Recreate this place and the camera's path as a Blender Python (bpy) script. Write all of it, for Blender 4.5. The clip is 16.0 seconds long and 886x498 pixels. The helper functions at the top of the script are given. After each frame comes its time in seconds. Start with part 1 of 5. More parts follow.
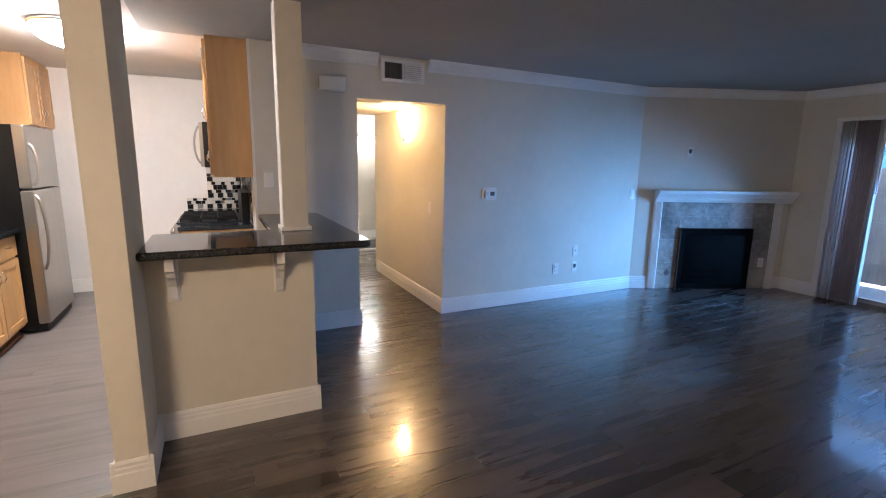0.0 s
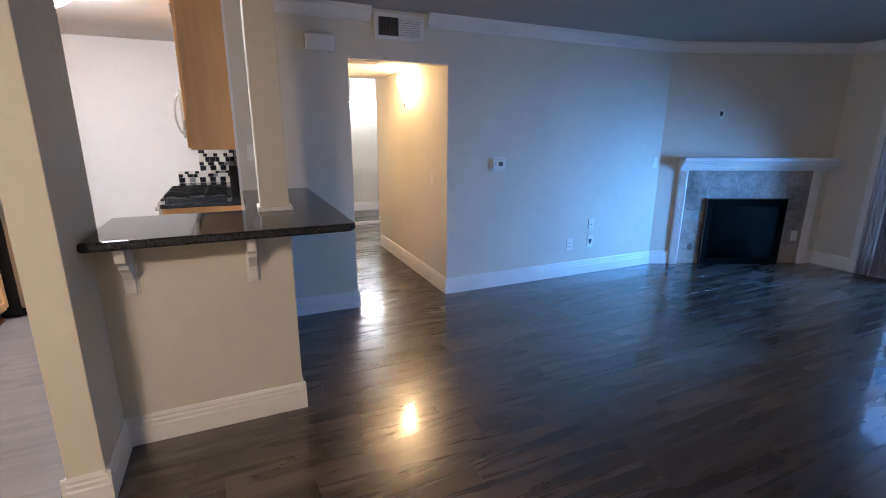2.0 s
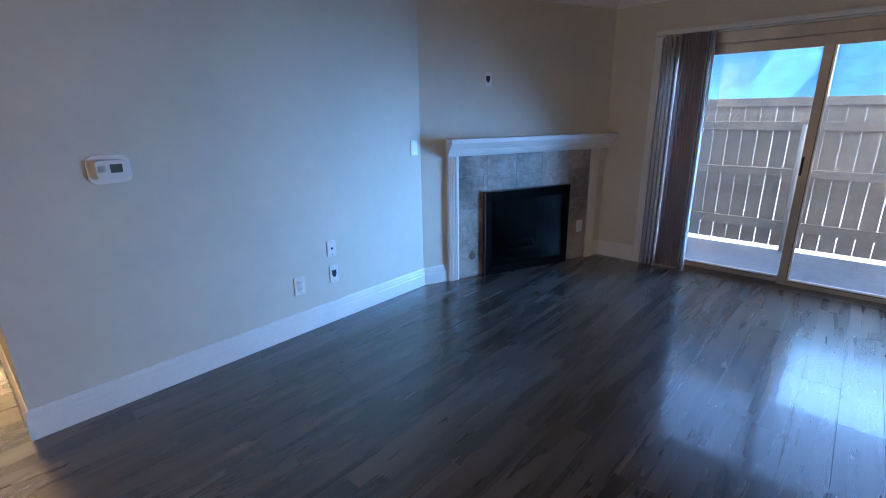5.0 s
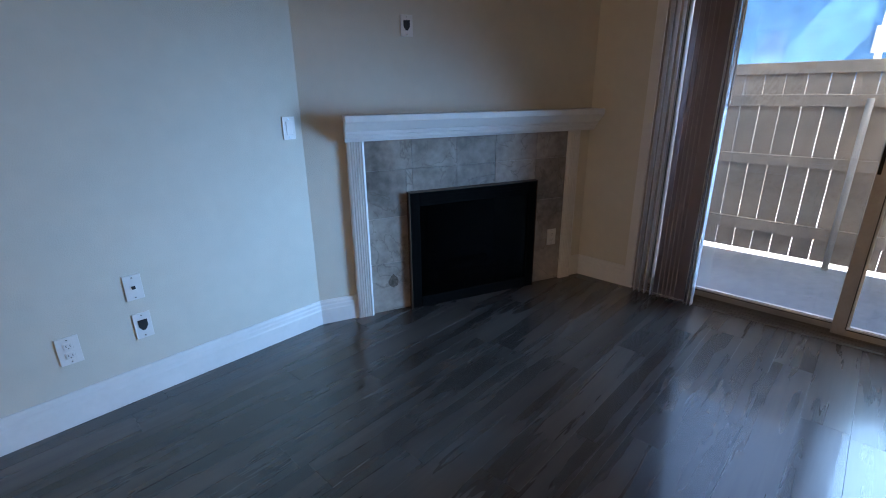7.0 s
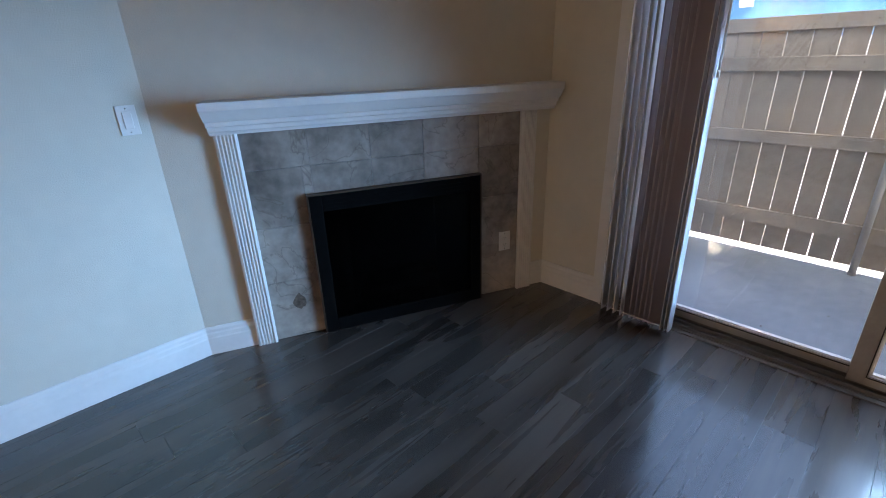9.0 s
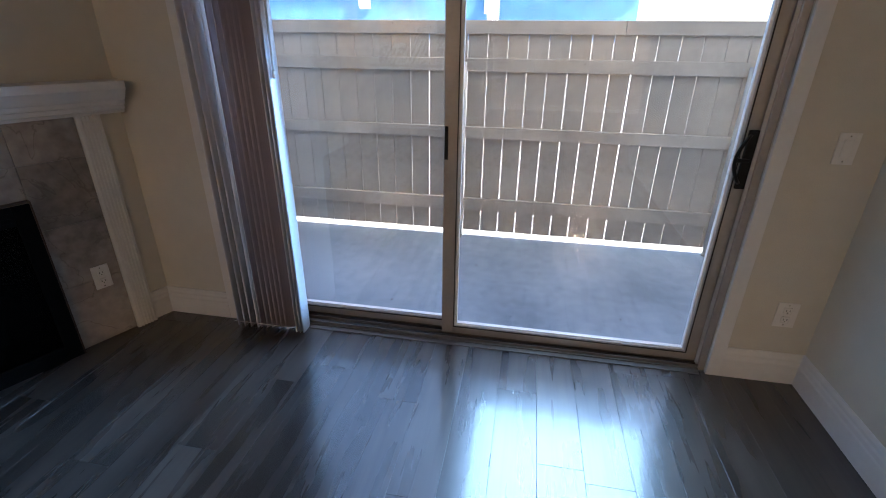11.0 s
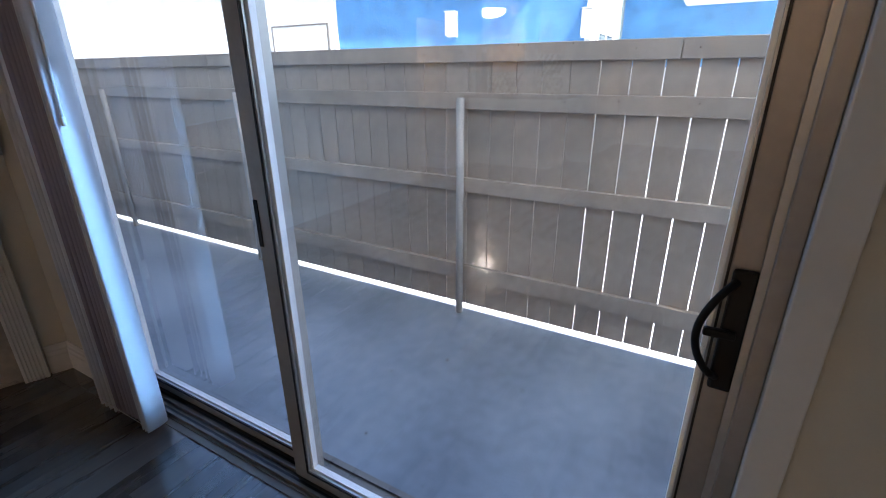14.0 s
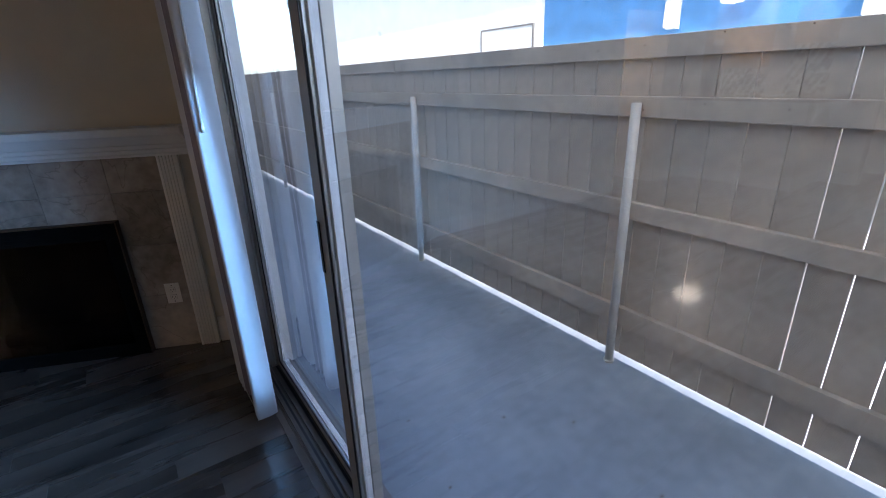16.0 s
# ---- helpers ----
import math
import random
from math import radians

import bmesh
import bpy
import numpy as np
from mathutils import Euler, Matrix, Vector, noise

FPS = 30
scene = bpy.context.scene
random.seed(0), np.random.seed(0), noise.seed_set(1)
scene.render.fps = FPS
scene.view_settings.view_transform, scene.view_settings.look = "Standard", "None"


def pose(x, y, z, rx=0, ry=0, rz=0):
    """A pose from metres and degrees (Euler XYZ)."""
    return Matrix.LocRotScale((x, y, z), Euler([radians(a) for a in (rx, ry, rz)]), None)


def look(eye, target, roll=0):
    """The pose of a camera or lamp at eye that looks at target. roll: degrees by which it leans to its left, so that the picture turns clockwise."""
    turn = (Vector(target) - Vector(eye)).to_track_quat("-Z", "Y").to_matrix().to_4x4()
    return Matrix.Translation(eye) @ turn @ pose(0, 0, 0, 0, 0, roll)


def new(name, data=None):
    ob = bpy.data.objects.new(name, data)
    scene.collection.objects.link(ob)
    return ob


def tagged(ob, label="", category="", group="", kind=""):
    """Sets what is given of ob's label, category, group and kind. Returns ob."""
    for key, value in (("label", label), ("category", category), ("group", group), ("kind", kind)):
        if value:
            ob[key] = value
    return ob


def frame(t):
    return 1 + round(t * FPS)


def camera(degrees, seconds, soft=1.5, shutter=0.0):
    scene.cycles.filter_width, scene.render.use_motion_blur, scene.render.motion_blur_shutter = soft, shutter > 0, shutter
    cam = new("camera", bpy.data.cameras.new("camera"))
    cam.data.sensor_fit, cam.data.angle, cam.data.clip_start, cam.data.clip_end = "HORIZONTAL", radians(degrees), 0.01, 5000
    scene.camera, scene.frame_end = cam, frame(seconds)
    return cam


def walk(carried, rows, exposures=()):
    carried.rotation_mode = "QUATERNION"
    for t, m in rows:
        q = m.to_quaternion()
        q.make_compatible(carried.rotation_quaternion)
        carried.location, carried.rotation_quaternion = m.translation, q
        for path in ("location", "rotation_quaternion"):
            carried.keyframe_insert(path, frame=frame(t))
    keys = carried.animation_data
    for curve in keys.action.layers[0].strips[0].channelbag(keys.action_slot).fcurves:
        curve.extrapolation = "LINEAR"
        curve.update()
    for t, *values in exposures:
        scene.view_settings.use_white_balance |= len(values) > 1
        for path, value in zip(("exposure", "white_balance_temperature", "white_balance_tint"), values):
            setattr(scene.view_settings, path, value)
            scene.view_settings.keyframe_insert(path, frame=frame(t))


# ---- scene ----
cam = camera(87.7, 16.0, soft=1.0)
EXPOSURES = [(0.0, 2.9, 4850, 10), (1.2, 2.85, 4800, 10), (2.2, 2.9, 4480, 10), (4.0, 2.95, 4700, 11), (7.0, 2.6, 5950, 13), (9.0, 2.8, 6350, 14), (10.0, 2.95, 6150, 13), (12.5, 2.65, 5650, 12), (16.0, 2.2, 5600, 12)]
PATH = [
    (0, (-0.172, 0.102, 1.503), (0.695, 1.868, 1.144), 1.0),
    (0.5, (-0.237, 0.073, 1.508), (0.352, 1.945, 1.122), 0.8),
    (1, (-0.243, 0.11, 1.507), (0.243, 2.0, 1.071), 0.7),
    (1.5, (-0.148, 0.219, 1.509), (0.416, 2.078, 1.035), 0.5),
    (2, (0.069, 0.378, 1.522), (0.869, 2.143, 1.024), 0.3),
    (2.5, (0.295, 0.526, 1.524), (1.326, 2.16, 1.005), -0.3),
    (3, (0.476, 0.737, 1.534), (1.685, 2.245, 1.021), -0.8),
    (3.5, (0.744, 0.94, 1.484), (2.082, 2.337, 0.975), -0.8),
    (4, (1.071, 1.131, 1.492), (2.482, 2.445, 0.962), -0.5),
    (6.5, (2.789, 1.843, 1.373), (4.196, 3.125, 0.761), -1.0),
    (7, (3.12, 1.867, 1.362), (4.498, 3.164, 0.717), -0.6),
    (7.5, (3.432, 1.96, 1.354), (4.782, 3.275, 0.683), -1.0),
    (8, (3.68, 1.968, 1.365), (4.972, 3.318, 0.651), -1.2),
    (8.5, (3.879, 1.918, 1.371), (5.141, 3.285, 0.637), -1.3),
    (9, (3.975, 1.88, 1.39), (5.243, 3.22, 0.618), -2.0),
    (9.5, (4.098, 1.795, 1.394), (5.496, 2.977, 0.589), -2.7),
    (10, (4.177, 1.722, 1.404), (5.802, 2.535, 0.567), -1.5),
    (12.5, (4.803, 1.037, 1.422), (6.631, 1.205, 0.629), 0.7),
    (13, (5.022, 0.879, 1.434), (6.842, 1.182, 0.66), 0.2),
    (13.5, (5.279, 0.748, 1.45), (7.025, 1.371, 0.7), -0.3),
    (14, (5.496, 0.736, 1.43), (7.115, 1.661, 0.708), -0.4),
    (14.5, (5.708, 0.723, 1.43), (7.152, 1.923, 0.742), -2.2),
    (15, (5.882, 0.701, 1.456), (7.137, 2.097, 0.766), -3.2),
    (15.5, (5.951, 0.711, 1.439), (7.112, 2.172, 0.719), -3.0),
    (16, (5.971, 0.718, 1.426), (7.024, 2.267, 0.725), -2.0),
]
walk(cam, [(t, look(eye, target, roll)) for t, eye, target, roll in PATH], EXPOSURES)


# ---- light ----
world = bpy.data.worlds.new("world")
scene.world = world
world.use_nodes = True
wn = world.node_tree.nodes
sky = wn.new("ShaderNodeTexSky")
sky.sky_type = "NISHITA"
sky.sun_disc = False
SUN_TO = Vector((-0.12, -0.55, 0.80)).normalized()
sky.sun_elevation = math.asin(SUN_TO.z)
sky.sun_rotation = math.atan2(SUN_TO.x, SUN_TO.y)
sky.dust_density = 2.0
wn["Background"].inputs[1].default_value = 0.15
world.node_tree.links.new(sky.outputs[0], wn["Background"].inputs[0])
sun = new("sun", bpy.data.lights.new("sun", "SUN"))
sun.data.energy, sun.data.angle, sun.data.color = 4.8, radians(0.5), (1.0, 0.95, 0.88)
sun.matrix_world = look((0, 0, 30), Vector((0, 0, 30)) - SUN_TO)

# daylight that the patio door lets in
door_light = new("door_daylight", bpy.data.lights.new("door_daylight", "AREA"))
door_light.data.shape, door_light.data.size, door_light.data.size_y = "RECTANGLE", 0.9, 0.6
door_light.data.energy, door_light.data.color = 0.95, (0.40, 0.68, 1.0)
door_light.data.spread = radians(78)
door_light.matrix_world = look((6.19, 1.22, 0.68), (5.58, 1.24, -0.30))
# the brightest sky stands to the south-east, so most of it falls in aslant
for i in range(5):
    strip = new("slant_daylight", bpy.data.lights.new("slant_daylight", "AREA"))
    strip.data.shape, strip.data.size, strip.data.size_y = "RECTANGLE", 0.28, 1.3
    strip.data.energy, strip.data.color, strip.data.spread = 0.30 + 0.20 * i, (0.30, 0.59, 1.0), radians(66)
    strip.matrix_world = look((6.25, 0.82 + 0.38 * i, 0.80), (6.25 - 3.0, 0.82 + 0.38 * i + 2.7, 0.25))


# ---- materials ----
def material(name, base, rough=0.6, metal=0.0, vary=0.06, scale=6.0, bump=0.0, bump_scale=80.0, stretch=(1, 1, 1),
             rough_vary=0.08, coat=0.0, spec=0.5, second=None, random_shade=0.0):
    """Principled surface with variation at two scales, roughness variation and fine relief."""
    m = bpy.data.materials.new(name)
    m.use_nodes = True
    n, l = m.node_tree.nodes, m.node_tree.links
    b = n["Principled BSDF"]
    co = n.new("ShaderNodeTexCoord")
    mp = n.new("ShaderNodeMapping")
    mp.inputs["Scale"].default_value = stretch
    l.new(co.outputs["Object"], mp.inputs[0])
    big, fine = n.new("ShaderNodeTexNoise"), n.new("ShaderNodeTexNoise")
    big.inputs["Scale"].default_value, big.inputs["Detail"].default_value = scale, 5
    fine.inputs["Scale"].default_value, fine.inputs["Detail"].default_value = scale * 9, 3
    for t in (big, fine):
        l.new(mp.outputs[0], t.inputs["Vector"])
    mix = n.new("ShaderNodeMath")
    mix.operation = "MULTIPLY_ADD"
    l.new(fine.outputs[0], mix.inputs[0])
    mix.inputs[1].default_value = 0.4
    l.new(big.outputs[0], mix.inputs[2])
    ramp = n.new("ShaderNodeValToRGB")
    lo = [max(0, c * (1 - vary * 2)) for c in base]
    hi = list(second) if second else [min(1, c * (1 + vary * 2)) for c in base]
    ramp.color_ramp.elements[0].position, ramp.color_ramp.elements[1].position = 0.45, 0.95
    ramp.color_ramp.elements[0].color, ramp.color_ramp.elements[1].color = (*lo, 1), (*hi, 1)
    l.new(mix.outputs[0], ramp.inputs[0])
    colour = ramp.outputs[0]
    if random_shade:
        info = n.new("ShaderNodeObjectInfo")
        hs = n.new("ShaderNodeHueSaturation")
        rng = n.new("ShaderNodeMapRange")
        rng.inputs["To Min"].default_value, rng.inputs["To Max"].default_value = 1 - random_shade, 1 + random_shade
        l.new(info.outputs["Random"], rng.inputs["Value"])
        l.new(rng.outputs[0], hs.inputs["Value"])
        l.new(colour, hs.inputs["Color"])
        colour = hs.outputs[0]
    l.new(colour, b.inputs["Base Color"])
    rr = n.new("ShaderNodeMapRange")
    rr.inputs["To Min"].default_value, rr.inputs["To Max"].default_value = max(0.02, rough - rough_vary), min(1, rough + rough_vary)
    l.new(big.outputs[0], rr.inputs["Value"])
    l.new(rr.outputs[0], b.inputs["Roughness"])
    b.inputs["Metallic"].default_value = metal
    b.inputs["Coat Weight"].default_value = coat
    b.inputs["Coat Roughness"].default_value = 0.08
    b.inputs["Specular IOR Level"].default_value = spec
    if bump:
        bn, bt = n.new("ShaderNodeBump"), n.new("ShaderNodeTexNoise")
        bt.inputs["Scale"].default_value, bt.inputs["Detail"].default_value = bump_scale, 4
        l.new(mp.outputs[0], bt.inputs["Vector"])
        bn.inputs["Strength"].default_value, bn.inputs["Distance"].default_value = bump, 0.004
        l.new(bt.outputs[0], bn.inputs["Height"])
        l.new(bn.outputs[0], b.inputs["Normal"])
    return m


def glowing(name, colour, strength):
    m = bpy.data.materials.new(name)
    m.use_nodes = True
    b = m.node_tree.nodes["Principled BSDF"]
    b.inputs["Base Color"].default_value = (0.9, 0.88, 0.82, 1)
    b.inputs["Emission Color"].default_value = (*colour, 1)
    b.inputs["Emission Strength"].default_value = strength
    return m


def wood_planks(name, dark, light, rough, grain, shade, spec=0.5, coat=0.0):
    """Printed laminate board: long streaks along local x, each board shifted and shaded by its own random number."""
    m = bpy.data.materials.new(name)
    m.use_nodes = True
    n, l = m.node_tree.nodes, m.node_tree.links
    b = n["Principled BSDF"]
    co, info = n.new("ShaderNodeTexCoord"), n.new("ShaderNodeObjectInfo")
    shift = n.new("ShaderNodeVectorMath")
    shift.operation = "MULTIPLY_ADD"
    l.new(info.outputs["Random"], shift.inputs[0])
    shift.inputs[1].default_value = (37, 23, 11)
    l.new(co.outputs["Object"], shift.inputs[2])
    streak, broad, fine = (n.new("ShaderNodeTexNoise") for _ in range(3))
    for t, sc, st, d in ((streak, 5.0, (0.26, 2.6, 1), 4), (broad, 1.8, (0.7, 3.0, 1), 2), (fine, 30.0, (0.06, 2.4, 1), 2)):
        mp = n.new("ShaderNodeMapping")
        mp.inputs["Scale"].default_value = st
        l.new(shift.outputs[0], mp.inputs[0])
        l.new(mp.outputs[0], t.inputs["Vector"])
        t.inputs["Scale"].default_value, t.inputs["Detail"].default_value, t.inputs["Distortion"].default_value = sc, d, 0.25
    a1, a2 = n.new("ShaderNodeMath"), n.new("ShaderNodeMath")
    a1.operation = a2.operation = "MULTIPLY_ADD"
    l.new(broad.outputs[0], a1.inputs[0])
    a1.inputs[1].default_value = 0.8
    l.new(streak.outputs[0], a1.inputs[2])
    l.new(fine.outputs[0], a2.inputs[0])
    a2.inputs[1].default_value = grain
    l.new(a1.outputs[0], a2.inputs[2])
    ramp = n.new("ShaderNodeValToRGB")
    ramp.color_ramp.elements[0].position, ramp.color_ramp.elements[1].position = 0.55, 0.99
    half = n.new("ShaderNodeMath")
    half.operation = "MULTIPLY"
    half.inputs[1].default_value = 0.82
    l.new(a2.outputs[0], half.inputs[0])
    ramp.color_ramp.elements[0].color, ramp.color_ramp.elements[1].color = (*dark, 1), (*light, 1)
    l.new(half.outputs[0], ramp.inputs[0])
    hs, rng = n.new("ShaderNodeHueSaturation"), n.new("ShaderNodeMapRange")
    rng.inputs["To Min"].default_value, rng.inputs["To Max"].default_value = 1 - shade, 1 + shade
    l.new(info.outputs["Random"], rng.inputs["Value"])
    l.new(rng.outputs[0], hs.inputs["Value"])
    l.new(ramp.outputs[0], hs.inputs["Color"])
    l.new(hs.outputs[0], b.inputs["Base Color"])
    rr = n.new("ShaderNodeMapRange")
    rr.inputs["To Min"].default_value, rr.inputs["To Max"].default_value = rough - 0.02, rough + 0.03
    l.new(streak.outputs[0], rr.inputs["Value"])
    l.new(rr.outputs[0], b.inputs["Roughness"])
    b.inputs["Specular IOR Level"].default_value = spec
    b.inputs["Coat Weight"].default_value = coat
    b.inputs["Coat Roughness"].default_value = 0.07
    bn = n.new("ShaderNodeBump")
    bn.inputs["Strength"].default_value, bn.inputs["Distance"].default_value = 0.004, 0.002
    l.new(a2.outputs[0], bn.inputs["Height"])
    l.new(bn.outputs[0], b.inputs["Normal"])
    return m


def stone(name, a, c, vein):
    """Honed marble-like tile with dark crooked veins."""
    m = material(name, a, 0.38, 0, 0.16, 2.3, 0.05, 60, second=c, random_shade=0.2)
    n, l = m.node_tree.nodes, m.node_tree.links
    b = n["Principled BSDF"]
    src = b.inputs["Base Color"].links[0].from_socket
    co, info = n.new("ShaderNodeTexCoord"), n.new("ShaderNodeObjectInfo")
    shift = n.new("ShaderNodeVectorMath")
    shift.operation = "MULTIPLY_ADD"
    l.new(info.outputs["Random"], shift.inputs[0])
    shift.inputs[1].default_value = (17, 29, 13)
    l.new(co.outputs["Object"], shift.inputs[2])
    nz = n.new("ShaderNodeTexNoise")
    nz.inputs["Scale"].default_value, nz.inputs["Detail"].default_value, nz.inputs["Distortion"].default_value = 3.2, 7, 0.9
    l.new(shift.outputs[0], nz.inputs["Vector"])
    sub, ab, less = n.new("ShaderNodeMath"), n.new("ShaderNodeMath"), n.new("ShaderNodeMapRange")
    sub.operation, ab.operation = "SUBTRACT", "ABSOLUTE"
    sub.inputs[1].default_value = 0.52
    l.new(nz.outputs[0], sub.inputs[0])
    l.new(sub.outputs[0], ab.inputs[0])
    less.inputs["From Max"].default_value = 0.011
    less.inputs["To Min"].default_value, less.inputs["To Max"].default_value = 0.42, 0.0
    l.new(ab.outputs[0], less.inputs["Value"])
    mx = n.new("ShaderNodeMix")
    mx.data_type = "RGBA"
    l.new(less.outputs[0], mx.inputs[0])
    l.new(src, mx.inputs[6])
    mx.inputs[7].default_value = (*vein, 1)
    l.new(mx.outputs[2], b.inputs["Base Color"])
    return m


def clear_glass(name, tint=(0.97, 1.0, 0.99)):
    m = bpy.data.materials.new(name)
    m.use_nodes = True
    b = m.node_tree.nodes["Principled BSDF"]
    b.inputs["Base Color"].default_value = (*tint, 1)
    b.inputs["Roughness"].default_value = 0.0
    b.inputs["Transmission Weight"].default_value = 1.0
    b.inputs["IOR"].default_value = 1.5
    return m


WALL = material("greige_paint", (0.630, 0.596, 0.505), 0.7, 0, 0.03, 1.5, 0.3, 190)
WHITE_WALL = material("white_kitchen_paint", (0.74, 0.71, 0.68), 0.7, 0, 0.02, 1.5, 0.12, 260)
# living room ceiling: the white ceiling colour darkened to hold the room's shade
SHADED_CEIL = material("shaded_ceiling_paint", (0.40, 0.385, 0.36), 0.85, 0, 0.03, 2, 0.2, 160)
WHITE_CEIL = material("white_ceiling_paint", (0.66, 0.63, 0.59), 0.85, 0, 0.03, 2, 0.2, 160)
TRIM = material("white_trim_paint", (0.74, 0.73, 0.70), 0.4, 0, 0.03, 4, 0.03, 120)
PLATE = material("white_plastic", (0.75, 0.73, 0.69), 0.35, 0, 0.02, 10)
DARKHOLE = material("dark_slot", (0.02, 0.02, 0.02), 0.6)
LAMINATE = wood_planks("dark_laminate", (0.0092, 0.0072, 0.0062), (0.080, 0.062, 0.052), 0.27, 0.22, 0.22, 0.9, 0.5)
VINYL = wood_planks("pale_grey_vinyl", (0.11, 0.096, 0.094), (0.195, 0.172, 0.166), 0.4, 0.35, 0.06)
SUBFLOOR = material("dark_underlay", (0.012, 0.011, 0.011), 0.8)
MAPLE = material("honey_maple", (0.50, 0.285, 0.105), 0.38, 0, 0.09, 2.5, 0.04, 40, (1, 1, 0.12), second=(0.62, 0.385, 0.16))
MAPLE_DARK = material("cabinet_reveal_wood", (0.16, 0.075, 0.03), 0.6)
GRANITE = material("black_granite", (0.005, 0.0055, 0.007), 0.07, 0, 0.5, 90, second=(0.03, 0.033, 0.04), rough_vary=0.03)
STEEL = material("brushed_stainless", (0.46, 0.45, 0.43), 0.32, 1, 0.05, 8, 0.03, 300, (1, 1, 0.03))
CHROME = material("polished_chrome", (0.75, 0.75, 0.74), 0.12, 1, 0.02, 5)
BLACK = material("black_enamel", (0.006, 0.006, 0.006), 0.4, 0, 0.2, 8, spec=0.25)
IRON = material("cast_iron", (0.006, 0.0058, 0.0055), 0.6, 0, 0.2, 20, 0.2, 150, spec=0.2)
SOOT = material("sooty_firebox", (0.002, 0.002, 0.002), 0.95, 0, 0.4, 6, 0.3, 30, spec=0.08)
FIRE_EDGE = material("rusty_brown_steel", (0.05, 0.027, 0.013), 0.6, 0.2, 0.2, 12)
MARBLE = stone("grey_marble_tile", (0.16, 0.138, 0.120), (0.45, 0.40, 0.345), (0.075, 0.055, 0.04))
STAIN = material("dark_stone_stain", (0.10, 0.078, 0.058), 0.5, 0, 0.3, 60)
BARK = material("charred_log_bark", (0.012, 0.0065, 0.0035), 0.9, 0, 0.4, 14, 0.8, 40, second=(0.04, 0.02, 0.01), spec=0.1)
GROUT = material("grey_grout", (0.30, 0.275, 0.245), 0.9, 0, 0.1, 30, 0.1, 200)
FRAME = material("satin_taupe_aluminium", (0.40, 0.37, 0.335), 0.36, 0.4, 0.06, 6, 0.03, 200)
FRAME_DARK = material("dark_bronze_aluminium", (0.17, 0.15, 0.13), 0.42, 0.35, 0.06, 6, 0.03, 200)
FRAME_LIGHT = material("mill_aluminium", (0.55, 0.55, 0.54), 0.38, 0.6, 0.05, 6)
WHITE_METAL = material("white_aluminium", (0.72, 0.72, 0.71), 0.4, 0, 0.03, 6)
RUBBER = material("black_gasket", (0.015, 0.015, 0.016), 0.5)
VANE = material("mauve_grey_vinyl_vane", (0.32, 0.285, 0.325), 0.5, 0, 0.06, 3, 0.1, 200, (1, 1, 0.05))
VANE_BACK = material("white_vinyl_vane_back", (0.82, 0.83, 0.85), 0.45, 0, 0.015, 4)
GLASS = clear_glass("window_glass")
SMOKED = clear_glass("smoked_firebox_glass", (0.16, 0.15, 0.145))
SMOKED.node_tree.nodes["Principled BSDF"].inputs["IOR"].default_value = 1.22
SMOKED.node_tree.nodes["Principled BSDF"].inputs["Roughness"].default_value = 0.18
MIRROR = material("mirror_silver", (0.86, 0.88, 0.87), 0.02, 1, 0.0, 3, rough_vary=0.0)
CONCRETE = material("painted_patio_concrete", (0.175, 0.205, 0.245), 0.5, 0, 0.13, 1.6, 0.3, 60, second=(0.25, 0.282, 0.325))
FENCE = material("taupe_fence_paint", (0.40, 0.33, 0.258), 0.65, 0, 0.10, 2.5, 0.04, 90, (1, 1, 1), random_shade=0.06)
NAIL = material("rusted_nail_head", (0.10, 0.065, 0.045), 0.7, 0, 0.3, 60)
PIPE = material("painted_steel_pipe", (0.42, 0.39, 0.345), 0.45, 0, 0.06, 9)
STUCCO_BLUE = material("blue_stucco", (0.085, 0.215, 0.42), 0.9, 0, 0.12, 5, 1.0, 12)
STUCCO_WHITE = material("white_stucco", (0.66, 0.65, 0.625), 0.9, 0, 0.03, 3, 0.9, 14)
STUCCO_GREY = material("sage_stucco", (0.24, 0.28, 0.26), 0.9, 0, 0.05, 3, 0.7, 14)
GROUND = material("pale_concrete_ground", (0.50, 0.49, 0.46), 0.9, 0, 0.1, 0.6, 0.2, 20)
ROOFING = material("roof_felt", (0.25, 0.24, 0.23), 0.9, 0, 0.1, 3, 0.2, 30)
DEBRIS = material("dry_leaf_brown", (0.08, 0.06, 0.045), 0.8)
PALE_GROUT = material("pale_grout", (0.55, 0.53, 0.5), 0.85, 0, 0.06, 40)
CREAM_TILE = material("cream_glass_tile", (0.66, 0.63, 0.56), 0.15, 0, 0.05, 30)
BLACK_TILE = material("black_glass_tile", (0.012, 0.012, 0.014), 0.1, 0, 0.2, 30)
GREY_TILE = material("grey_glass_tile", (0.20, 0.195, 0.19), 0.12, 0, 0.15, 30)
LCD = material("grey_lcd", (0.12, 0.13, 0.12), 0.2)
HALL_GLOW = glowing("warm_sconce_glow", (1.0, 0.52, 0.17), 20)
KITCHEN_GLOW = glowing("kitchen_lamp_glow", (1.0, 0.79, 0.57), 19)
DINING_GLOW = glowing("dining_lamp_glow", (1.0, 0.62, 0.32), 27)
GLOBE_GLOW = glowing("vanity_globe_glow", (1.0, 0.80, 0.60), 21)


